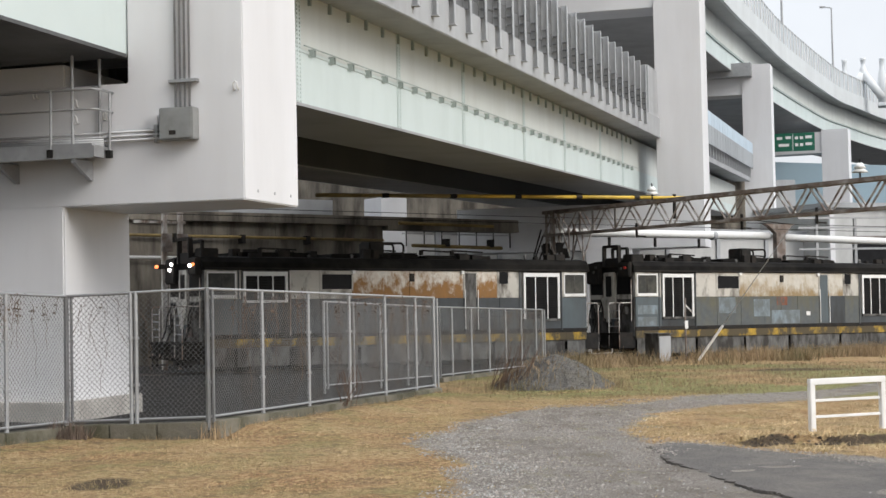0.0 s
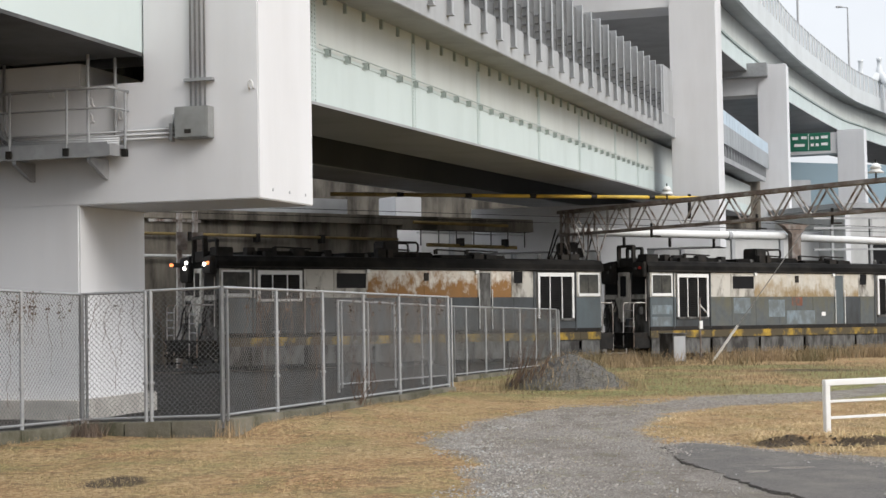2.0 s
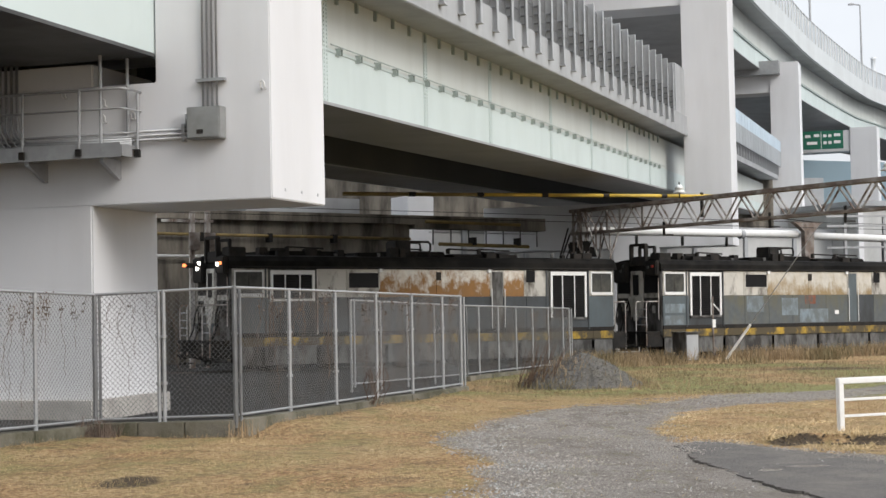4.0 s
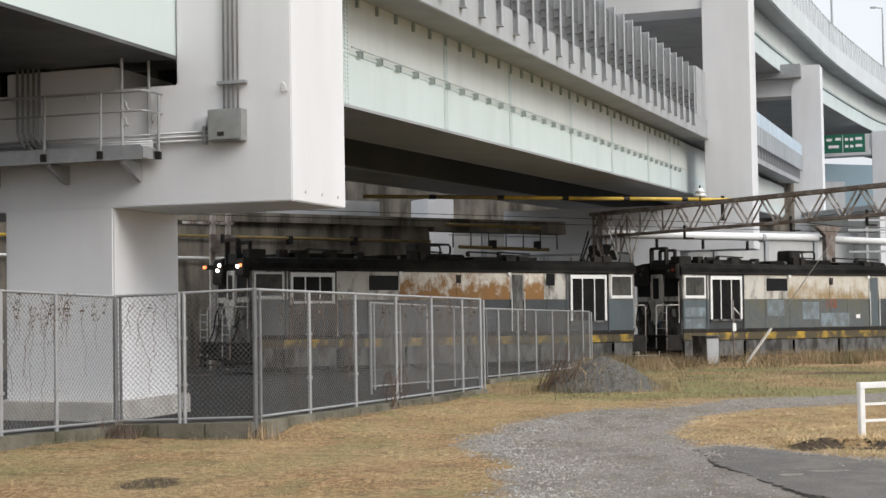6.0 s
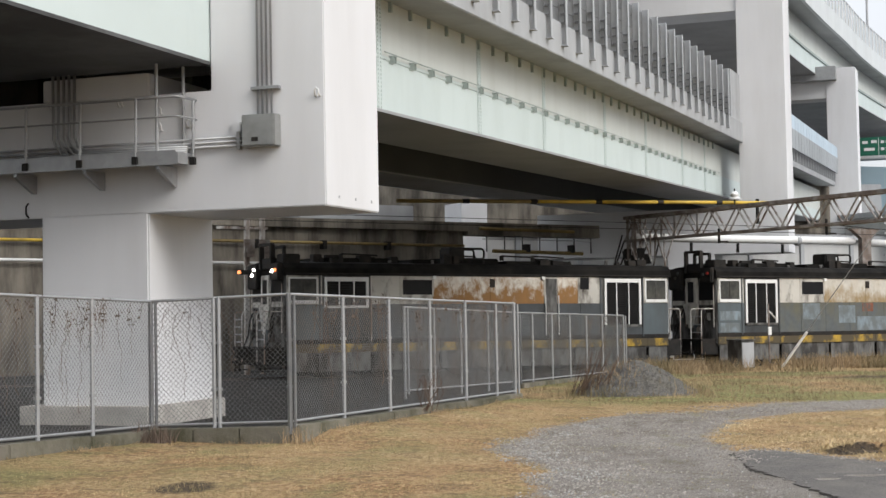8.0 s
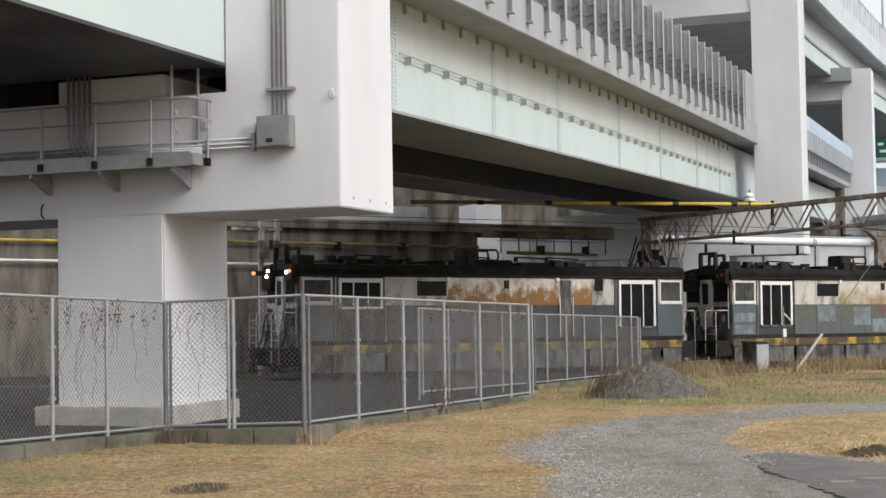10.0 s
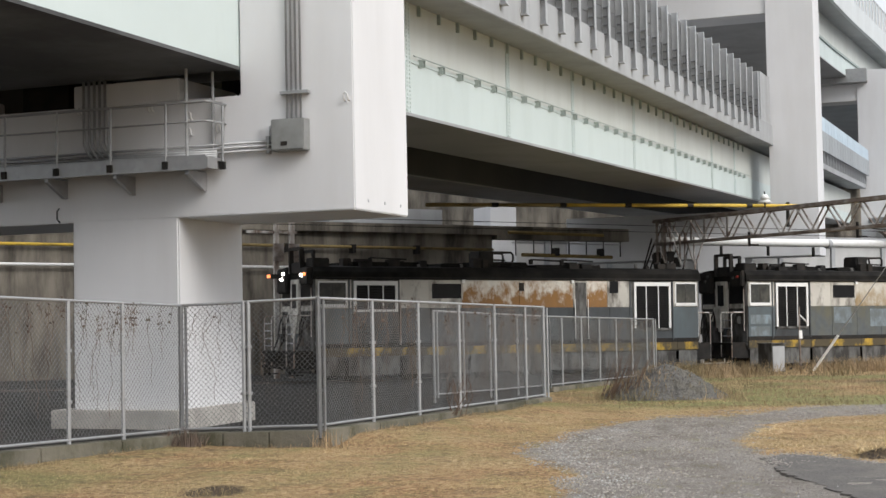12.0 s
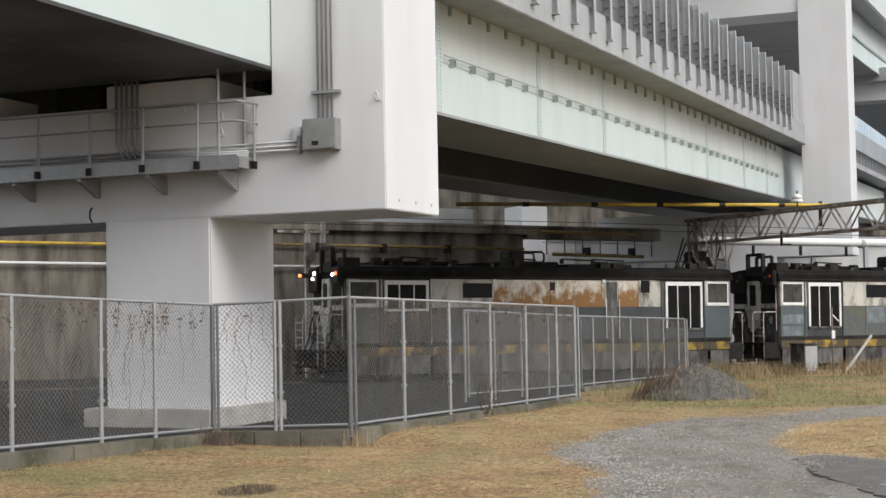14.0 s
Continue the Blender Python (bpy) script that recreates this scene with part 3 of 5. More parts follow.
box(post_bm, -0.22, -0.02, -0.012, 0.012, 0, 2.52)
box(post_bm, -0.24, -0.22, -0.075, 0.075, 0, 2.52)
box(post_bm, -0.2, 0.03, -0.1, 0.1, -0.03, 0.0)
post_me = mesh_of("post", post_bm, M["postdark"])
clip_bm = bmesh.new()
comb = [(-0.02, 0.45), (-0.02, 1.35)]
for i in range(4):
    z = 1.31 - 0.24 * i
    comb += [(-0.05, z), (-0.16, z), (-0.16, z - 0.035), (-0.05, z - 0.035)]
prism(clip_bm, comb[::-1], lambda q, s: (q[0], -0.09 + 0.06 * s, q[1]))
clip_me = mesh_of("clamp", clip_bm, M["panelgrey"])
for b0, b1 in ((24.75, 70.88), (70.9, 112.6)):
    n = 7
    cuts = [b0] + [c for c in (27.6, 33.9, 39.5, 46.5, 52.6, 59.4, 64.5) if b0 < c < b1] + [c for c in (77, 84, 91, 98, 105) if b0 < c < b1] + [b1]
    for s, e in zip(cuts, cuts[1:]):
        for nm, lo, hi, mm in (("lower_web", bot, bolt_line, "mint"), ("upper_web", bolt_line, gtop, "cream")):
            bm = bmesh.new()
            strip(bm, A_G - 0.25, A_G, lo, hi, s + 0.004, e - 0.004)
            part(nm, bm, M[mm], ramp)
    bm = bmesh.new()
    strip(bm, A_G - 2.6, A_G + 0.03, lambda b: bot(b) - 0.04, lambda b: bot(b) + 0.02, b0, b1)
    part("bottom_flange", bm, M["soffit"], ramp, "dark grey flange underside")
    # inner webs, with the shade between the boxes put into their colour
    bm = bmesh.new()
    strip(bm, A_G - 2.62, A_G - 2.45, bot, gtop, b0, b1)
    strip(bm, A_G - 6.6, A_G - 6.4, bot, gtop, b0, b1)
    part("inner_web", bm, M["recess_shade"], ramp, "inner webs coloured near black for the recess shade")
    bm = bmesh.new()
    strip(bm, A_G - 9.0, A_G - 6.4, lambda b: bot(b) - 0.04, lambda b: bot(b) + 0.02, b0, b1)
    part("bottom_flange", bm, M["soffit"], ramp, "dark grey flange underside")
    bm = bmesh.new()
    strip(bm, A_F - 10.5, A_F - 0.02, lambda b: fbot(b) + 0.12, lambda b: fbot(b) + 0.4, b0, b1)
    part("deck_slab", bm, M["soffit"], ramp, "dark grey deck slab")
    bm = bmesh.new()
    strip(bm, A_G - 0.2, A_F - 0.28, lambda b: fbot(b) - 0.03, lambda b: fbot(b) + 0.13, b0, b1)
    part("overhang", bm, M["fascia"], ramp, "grey concrete overhang underside")
    bm = bmesh.new()
    strip(bm, A_F - 0.3, A_F, lambda b: fbot(b) - 0.06, lambda b: fbot(b) + 0.85, b0, b1)
    part("deck_edge", bm, M["fascia"], ramp, "streaked grey concrete deck edge", bevel=0.02)
    k = b0 + 1.15
    while k < (64.6 if b0 < 30 else b1 - 0.4):
        ob = new("post", post_me)
        ob.location, ob.parent = (A_F + 0.14, k, fbot(k) + 0.25), barrier
        if b0 < 30:
            cl = new("clamp", clip_me)
            cl.parent = ob
        off = 0.0 if b0 < 30 else 0.30
        bm = bmesh.new()
        for q in range(5 if b0 < 30 else 1):
            strip(bm, A_F - 0.13 + off, A_F - 0.06 + off, lambda b, q=q: fbot(b) + 0.86 + 0.37 * q, lambda b, q=q: fbot(b) + (1.215 + 0.37 * q if off == 0 else 1.96), k + 0.03, min(k + 1.43, b1))
        part("panel", bm, M["panelgrey" if b0 < 30 else "dullpanel"], barrier)
        if b0 > 30:
            bm = bmesh.new()
            strip(bm, A_F + 0.19, A_F + 0.23, lambda b: fbot(b) + 1.97, lambda b: fbot(b) + 2.75, k + 0.03, min(k + 1.43, b1))
            part("upper_pane", bm, M["skypane"], barrier, "pale blue translucent pane")
        k += 1.457

bm = bmesh.new()
strip(bm, A_F - 0.13, A_F - 0.06, lambda b: fbot(b) + 0.86, lambda b: fbot(b) + 3.0, 65.6, 68.2)
part("end_panel", bm, M["postdark"], barrier)

# splice plates with their bolt heads
for c in (27.6, 33.9, 39.5, 46.5, 52.6, 59.4, 64.5):
    bm = bmesh.new()
    strip(bm, A_G + 0.002, A_G + 0.016, bot, gtop, c - 0.13, c + 0.13)
    for i in range(28):
        z = bot(c) + 0.06 + i * (gtop(c) - bot(c) - 0.1) / 27
        for db in (-0.07, 0.07):
            box(bm, A_G + 0.014, A_G + 0.036, c + db - 0.022, c + db + 0.022, z - 0.02, z + 0.02)
    part("splice_plate", bm, M["mint"], ramp)
M["bracket"] = mat("dull_green_bracket_steel", (0.33, 0.38, 0.36), 0.6, 0.1, 0.2, 5.0)
br_bm = bmesh.new()
box(br_bm, 0, 0.012, -0.09, 0.09, -0.085, 0.075)
box(br_bm, 0.012, 0.11, -0.08, -0.062, -0.07, 0.07)
box(br_bm, 0.012, 0.11, 0.045, 0.062, -0.07, 0.07)
box(br_bm, 0.012, 0.115, -0.08, 0.062, 0.055, 0.07)
br_me = mesh_of("bracket", br_bm, M["bracket"])
hang_bm = bmesh.new()
box(hang_bm, 0, 0.07, -0.035, 0.035, -0.29, 0.02)
hang_me = mesh_of("stiffener_tab", hang_bm, M["bracket"])
k = 28.25
while k < 67.5:
    ob = new("bracket", br_me)
    ob.location, ob.parent = (A_G, k, bolt_line(k)), ramp
    ob = new("stiffener_tab", hang_me)
    ob.location, ob.parent = (A_G, k - 0.05, gtop(k) + 0.01), ramp
    k += 1.128
bm = bmesh.new()
bar(bm, (A_G + 0.1, 27.7, bolt_line(27.7) + 0.09), (A_G + 0.1, 67.9, bolt_line(67.9) + 0.09), 0.014, 6)
part("service_line", bm, M["bracket"], ramp)
bm = bmesh.new()
strip(bm, A_G, A_G + 0.02, lambda b: bolt_line(b) - 0.03, lambda b: bolt_line(b) + 0.03, 24.8, 68)
part("weld_strip", bm, M["mint"], ramp)

# near girder over the pier cap, extended unseen behind the camera to shade it
ng = thing("near_girder", BRIDGE, "pale mint steel girder resting over the pier cap", "bridge girder")
boxed("web", (-12.5, -12.27, -60, 24.6, 5.87, 9.5), M["mint"], ng)
# the underside's shade is put into its colour
boxed("bottom_flange", (-19.5, -12.25, -60, 22.38, 5.82, 5.88), M["shaded_soffit"], ng, "underside coloured darker for its shade")
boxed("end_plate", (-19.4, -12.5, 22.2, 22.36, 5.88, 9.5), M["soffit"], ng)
boxed("deck_slab", (-21.0, -12.2, -60, 22.3, 9.5, 9.9), M["fascia"], ng)
boxed("far_web", (-19.5, -19.3, -60, 22.3, 5.87, 9.5), M["mint"], ng)
boxed("over_beam", (-34.0, -12.51, 22.5, 24.6, 6.05, 9.4), M["fascia"], ng, "grey end diaphragm")
for a0, a1 in ((-15.6, -13.45), (-20.5, -18.0), (-29.0, -22.5)):
    boxed("bearing_pedestal", (a0, a1, 22.4, 24.5, 5.38, 5.78), M["pier"], ng, "pale grey bearing pedestal", 0.02)
boxed("bearing", (-17.2, -16.2, 23.1, 24.2, 5.38, 6.06), M["black"], ng)

# added dark filler over the cap: hides a sky gap, coloured as shade
boxed("shade_block", (-34, -15.62, 23.6, 24.6, 5.38, 6.1), M["recess_shade"], ng)
# ---- service walkway on the pier ----
wk = thing("service_walkway", BRIDGE, "grey galvanised steel walkway with handrail on the pier face", "walkway")
A0, A1, B0, B1 = -22.0, -12.53, 21.8, 22.39
boxed("deck", (A0, A1 - 0.04, B0, B1, 4.27, 4.32), M["galv"], wk)
boxed("toe_beam", (A0, A1 - 0.04, B0 - 0.04, B0, 4.10, 4.34), M["galv"], wk)
boxed("end_beam", (A1 - 0.045, A1, B0 - 0.04, B1 - 0.3, 4.12, 4.3), M["galv"], wk)
for z, r in ((5.24, 0.024), (4.91, 0.018)):
    bm = bmesh.new()
    pipe(bm, [(A0, B0, z), (A1 - 0.06, B0, z), (A1, B0 + 0.06, z), (A1, B1, z)], r)
    part("rail", bm, M["galv"], wk, smooth=True)
stands = [(A1, B1 - 0.09)] + [(-13.34 - 1.09 * i, B0) for i in range(8)]
for k, b in stands:
    bm = bmesh.new()
    bar(bm, (k, b - 0.03, 4.2), (k, b - 0.01, 5.24), 0.024, 8)
    part("post", bm, M["galv"], wk)
    boxed("post_shoe", (k - 0.05, k + 0.05, b - 0.08, b - 0.01, 4.13, 4.26), M["black"], wk)
for a in (-12.98, -14.4, -15.8, -17.2, -18.6, -20):
    bm = bmesh.new()
    prism(bm, [(B1, 4.1), (B0, 4.1), (B0, 4.04), (B1 - 0.07, 3.78), (B1, 3.78)], lambda q, s: (a + 0.07 * s, q[0], q[1]))
    part("bracket", bm, M["galv"], wk)
# ladder stiles
for a, b in ((-12.98, B0 + 0.06), (-12.74, B1 - 0.06)):
    bm = bmesh.new()
    bar(bm, (a, b, 4.3), (a, b, 5.86), 0.028, 8)
    part("upright", bm, M["galv"], wk)

# conduits and pull box
cb = thing("pull_box", BRIDGE @ Matrix.Translation((0.055, 0, -0.03)), "grey steel electrical pull box on the pier face", "electrical box")
boxed("case", (-11.61, -11.0, 22.16, 22.4, 4.40, 4.93), M["boxgrey"], cb, bevel=0.012)
boxed("cover", (-11.59, -11.02, 22.145, 22.16, 4.42, 4.91), M["boxgrey"], cb, bevel=0.006)
boxed("plate", (-11.42, -11.3, 22.138, 22.144, 4.48, 4.55), M["black"], cb, "small dark nameplate")
for i in range(4):
    a = -11.39 + 0.085 * i
    bm = bmesh.new()
    pipe(bm, [(a, 22.34, 4.93), (a, 22.34, 14)], 0.019)
    part("conduit", bm, M["galv"], cb, smooth=True)
for z in (5.36, 8.0):
    boxed("clamp", (-11.5, -10.98, 22.29, 22.39, z, z + 0.05), M["galv"], cb)
for i, z in enumerate((4.59, 4.52, 4.45)):
    bm = bmesh.new()
    pipe(bm, [(-11.6, 22.32, z), (-20.5, 22.32, z)], 0.022)
    part("conduit", bm, M["galv"], cb, smooth=True)
boxed("clamp", (-11.78, -11.72, 22.3, 22.4, 4.38, 4.68), M["galv"], cb)
boxed("junction", (-11.87, -11.72, 22.33, 22.4, 4.62, 4.85), M["pier"], cb)
for i in range(5):
    a = -14.9 - 0.11 * i
    bm = bmesh.new()
    pipe(bm, [(a, 22.25, 6.0), (a, 22.25, 4.75), (a + 0.05, 22.26, 4.62), (a + 0.2, 22.28, 4.5 - 0.03 * i), (-12.7, 22.29, 4.47 - 0.035 * i)], 0.026)
    part("riser", bm, M["galv"], cb, smooth=True)

lug_bm = bmesh.new()
pipe(lug_bm, [(-0.035, 0, -0.07), (-0.035, -0.06, -0.05), (-0.035, -0.07, 0.03), (0, -0.07, 0.07), (0.035, -0.07, 0.03), (0.035, -0.06, -0.05), (0.035, 0, -0.07)], 0.014, 6)
lug_me = mesh_of("lifting_eye", lug_bm, M["white"], smooth=True)
for i, (a, z) in enumerate(((-10.255, 5.227), (-13.99, 5.294), (-15.44, 5.335), (-13.215, 5.1), (-13.218, 4.828), (-12.648, 4.853))):
    ob = new("lifting_eye", lug_me)
    ob.matrix_world = BRIDGE @ Matrix.Translation((a, 22.4, z))
    tagged(ob, "small white steel lifting eye on the pier face", "lifting eye", "lifting eyes")
for a, b in ((-10.14, 22.9), (-10.14, 23.6), (-10.14, 24.3)):
    boxed("form_tie_plug", (a - 0.01, a + 0.006, b, b + 0.05, 3.5, 3.55), M["fascia"], near_pier)

bm = bmesh.new()
pipe(bm, [(-15.9, 22.37, 3.62), (-15.9, 22.3, 3.56), (-15.9, 22.3, 3.42), (-15.86, 22.33, 3.36)], 0.016, 6)
solid("cable_hook", bm, M["black"], BRIDGE, "small black cable hook on the pier cap", "hook")

# ---- upper curved deck ----
CURVE = [(-6, 22), (0.5, 42), (9.7, 68), (21.7, 98.7), (27.9, 113.4), (34.0, 127.5), (44.8, 149.8), (50.0, 158.6), (58.2, 171.5), (69, 185), (84, 199), (105, 213), (135, 226)]


def smooth_line(pts, per=5):
    out = []
    P = [Vector((*p, 0)) for p in pts]
    for i in range(1, len(P) - 2):
        for j in range(per):
            t = j / per
            out.append(0.5 * ((2 * P[i]) + (P[i + 1] - P[i - 1]) * t + (2 * P[i - 1] - 5 * P[i] + 4 * P[i + 1] - P[i + 2]) * t * t + (3 * P[i] - P[i - 1] - 3 * P[i + 1] + P[i + 2]) * t ** 3))
    return out


LINE = smooth_line(CURVE)


def side_at(i):
    d = (LINE[min(i + 1, len(LINE) - 1)] - LINE[max(i - 1, 0)]).normalized()
    return Vector((d.y, -d.x, 0))


def sweep(bm, section, lo=0, hi=None):
    """Sweeps a closed outline (distance to the right of the edge, height) along the curve."""
    rings = []
    idx = list(range(len(LINE)))[lo:hi]
    for i in idx:
        s = side_at(i)
        rings.append([bm.verts.new(LINE[i] + s * u + Vector((0, 0, z))) for u, z in section])
    n = len(section)
    for a, b in zip(rings, rings[1:]):
        for j in range(n):
            bm.faces.new((a[j], a[(j + 1) % n], b[(j + 1) % n], b[j]))
    bm.faces.new(rings[0])
    bm.faces.new(rings[-1][::-1])


M["parapet"] = mat("pale_painted_parapet", (0.55, 0.575, 0.58), 0.6, 0, 0.04, 0.4, (0.42, 0.43, 0.43), 0.4, 0.4, 0.05, 40, 0.8)
upper = thing("upper_deck", Matrix(), "high curved viaduct deck with mint girder and slatted parapet", "viaduct deck")
for nm, sec, mm in (("lower_web", [(-0.5, 18.4), (-0.5, 19.7), (-0.8, 19.7), (-0.8, 18.4)], "mint"), ("upper_web", [(-0.5, 19.7), (-0.5, 21.5), (-0.8, 21.5), (-0.8, 19.7)], "cream"),
                    ("service_line", [(-0.38, 19.62), (-0.38, 19.78), (-0.5, 19.78), (-0.5, 19.62)], "bracket"),
                    ("bottom_flange", [(-0.45, 18.34), (-0.45, 18.4), (-9, 18.4), (-9, 18.34)], "soffit"),
                    ("deck_slab", [(0.75, 21.5), (0.75, 21.75), (-10, 21.75), (-10, 21.5)], "soffit"),
                    ("parapet", [(0.98, 21.45), (0.98, 22.9), (0.75, 22.9), (0.75, 21.45)], "parapet"),
                    ("top_rail", [(0.92, 24.6), (0.92, 24.7), (0.82, 24.7), (0.82, 24.6)], "galv")):
    bm = bmesh.new()
    sweep(bm, sec)
    part(nm, bm, M[mm], upper)
dist, last, count = 0.0, LINE[8], 0
for i in range(8, len(LINE) - 1):
    seg = (LINE[i + 1] - LINE[i]).length
    steps = max(1, int(seg / 1.25))
    for j in range(steps):
        p = LINE[i].lerp(LINE[i + 1], j / steps)
        q = LINE[i].lerp(LINE[i + 1], (j + 1) / steps)
        s = side_at(i)
        d = (q - p).normalized()
        bm = bmesh.new()
        o = p + s * 0.87
        m = Matrix(((d.x, s.x, 0, o.x), (d.y, s.y, 0, o.y), (0, 0, 1, 0), (0, 0, 0, 1)))
        box(bm, 0.18, (q - p).length - 0.1, -0.02, 0.02, 22.9, 24.6, m)
        part("slat_panel", bm, M["sound"], upper)
        bm = bmesh.new()
        box(bm, -0.05, 0.07, -0.05, 0.08, 22.9, 24.65, m)
        part("post", bm, M["white"], upper)


def street_lamp(x, y, z, h, arm):
    lamp = thing("street_lamp", Matrix.Translation((x, y, z)), "slender grey street lamp on the curved deck", "street lamp", "deck lamps")
    bm = bmesh.new()
    bar(bm, (0, 0, 0), (0, 0, h), 0.13, 8, 0.07)
    part("pole", bm, M["galv"], lamp)
    boxed("base", (-0.3, 0.3, -0.3, 0.3, -1.4, 1.2), M["galv"], lamp)
    bm = bmesh.new()
    bar(bm, (0, 0, h), (arm, 0, h + 0.1), 0.06, 6)
    part("arm", bm, M["galv"], lamp)
    boxed("lantern", (arm - 0.45, arm + 0.1, -0.15, 0.15, h, h + 0.18), M["galv"], lamp, bevel=0.03)


street_lamp(35.0, 129.3, 22.9, 9.0, -1.0)
street_lamp(46.2, 151.6, 22.9, 8.2, -0.75)
street_lamp(40.1, 150.0, 22.0, 4.6, 0.6)

# ornamental spires of a far gate
M["spire"] = mat("pale_grey_far_structure", (0.62, 0.64, 0.65), 0.7, 0, 0.05, 0.3)
gate = thing("ornamental_gate", pose(52.2, 160.5, 22.3, 0, 0, -18), "pale grey tubular gate frame with bottle-shaped spires", "gate structure")
for x in (-1.95, 0.0, 1.95):
    bm = bmesh.new()
    prof = [(0.48, 0.0), (0.48, 2.4), (0.42, 3.0), (0.24, 3.75), (0.24, 4.6), (0.29, 4.65), (0.29, 4.9)]
    if x == 0.0:
        prof = [(0.25, 2.2), (0.38, 3.4), (0.34, 3.9), (0.24, 4.0), (0.24, 4.65), (0.3, 4.7), (0.3, 5.0)]
    rings = [[bm.verts.new((x + r * math.cos(a * math.pi / 6), r * math.sin(a * math.pi / 6), z)) for a in range(12)] for r, z in prof]
    for a, b in zip(rings, rings[1:]):
        for j in range(12):
            bm.faces.new((a[j], a[(j + 1) % 12], b[(j + 1) % 12], b[j]))
    bm.faces.new(rings[0][::-1])
    bm.faces.new(rings[-1])
    part("spire", bm, M["spire"], gate, smooth=True)
for x0, x1 in ((-1.85, -0.05), (1.95, 0.05)):
    bm = bmesh.new()
    bar(bm, (x0, -0.3, 0.5), (x1, -0.3, 3.2), 0.45, 12)
    part("rafter", bm, M["spire"], gate, smooth=True)
for x in (-1.95, 1.95):
    boxed("corbel", (x - 0.5, x + 0.5, -0.5, 1.6, -0.4, 0.0), M["spire"], gate, bevel=0.06)

# green road sign
sg = thing("road_sign", pose(36.5, 139, 0, 0, 0, -14), "green road direction sign with white writing", "road sign")
M["green"] = mat("green_sign_sheet", (0.006, 0.11, 0.065), 0.45, 0, 0.1, 0.5, bump=0)
boxed("board", (0.0, 3.75, -0.1, 0, 15.1, 16.8), M["green"], sg)
boxed("divider", (1.73, 1.78, -0.115, -0.1, 15.15, 16.75), M["white"], sg)
for x0, x1, z in ((-1.1, -0.6, 16.2), (-0.3, 0.2, 16.25), (-0.95, 0.0, 15.55), (0.55, 0.85, 16.2), (1.0, 1.3, 16.2), (1.5, 2.1, 16.25), (0.55, 0.85, 15.55), (1.0, 1.3, 15.55), (1.5, 2.1, 15.6)):
    boxed("lettering_bar", (x0 + 1.4, x1 + 1.4, -0.114, -0.1, z, z + 0.26), M["white"], sg)
boxed("support_beam", (-12, 3.7, 0.05, 0.35, 15.4, 15.75), M["galv"], sg)
for x in (-12.3,):
    boxed("support_post", (x, x + 0.4, 0.02, 0.42, -1.6, 16.2), M["galv"], sg)

# far side walls of roads beyond
M["bluewall"] = mat("blue_grey_sound_wall", (0.30, 0.40, 0.46), 0.5, 0, 0.06, 0.1, bump=0.02)
bm = bmesh.new()
prism(bm, [(0, 4), (0, 15.4), (30, 13.6), (30, 4)], lambda q, s: (q[0], 0.3 * s, q[1]))
solid("sound_wall", bm, M["bluewall"], pose(34, 150, 0, 0, 0, -8), "blue-grey translucent sound wall behind the piers", "sound wall")
fw = thing("far_fence", pose(33.8, 135, 0, 0, 0, 10), "white slatted fence with a rounded top", "fence")
for i in range(7):
    bm = bmesh.new()
    h = 13.6 - 0.035 * (i - 0.5) ** 2 * 0.9
    bar(bm, (0.26 * i, 0, 9), (0.26 * i, 0, h), 0.055, 6)
    part("slat", bm, M["white"], fw)
boxed("backing", (-1.0, 3.8, 0.1, 0.5, -1.6, 12.2), M["fascia"], fw)

# ---- chain-link fences ----
FOOT = [(FENCE_A[0], 0.215, FENCE_A[1], -0.02), (FENCE_A[1], -0.02, FENCE_A[2], 0.042), (FENCE_A[2], 0.042, FENCE_A[3], -0.118),
        (FENCE_B[0], -0.145, FENCE_B[1], -0.33), (FENCE_B[1], -0.33, FENCE_B[2], -0.52)]


def base_line(x, y):
    """Height of the fences' foot, from the nearest run."""
    best = (1e9, 0.0)
    for p, zp, q, zq in FOOT:
        u = min(max(((x - p[0]) * (q[0] - p[0]) + (y - p[1]) * (q[1] - p[1])) / math.dist(p, q) ** 2, 0), 1)
        d = math.hypot(x - p[0] - u * (q[0] - p[0]), y - p[1] - u * (q[1] - p[1]))
        best = min(best, (d, zp + (zq - zp) * u))
    return best[1]


def along(p, q, steps):
    """Points at given distances along a line from p to q."""
    n = math.dist(p, q)
    return [(p[0] + (q[0] - p[0]) * d / n, p[1] + (q[1] - p[1]) * d / n) for d in steps]


def wires(bm, p, q, z0p, z0q, low, high, pitch, r):
    """Chain-link wire: slanted strands both ways between two posts, each slightly kinked at the crossings."""
    p, q = Vector((*p, 0)), Vector((*q, 0))
    L = (q - p).length
    d = (q - p) / L
    nrm = Vector((-d.y, d.x, 0))
    H = high - low
    n = int((L + H) / pitch) + 1
    for sgn in (1, -1):
        for i in range(-n, n + 1):
            u0 = i * pitch
            a, b = max(0.0, -u0 if sgn > 0 else u0 - L), min(H, (L - u0) if sgn > 0 else u0)
            if b - a < 0.03:
                continue
            ends = []
            for h in (a, b):
                u = u0 + sgn * h
                ends.append(p + d * u + nrm * (0.003 * sgn) + Vector((0, 0, z0p + (z0q - z0p) * u / L + low + h)))
            e = (ends[1] - ends[0]).normalized()
            s = e.cross(nrm)
            ring = [[bm.verts.new(c + o) for o in (s * r, s * -0.5 * r + nrm * r, s * -0.5 * r - nrm * r)] for c in ends]
            for j in range(3):
                bm.faces.new((ring[0][j], ring[0][(j + 1) % 3], ring[1][(j + 1) % 3], ring[1][j]))


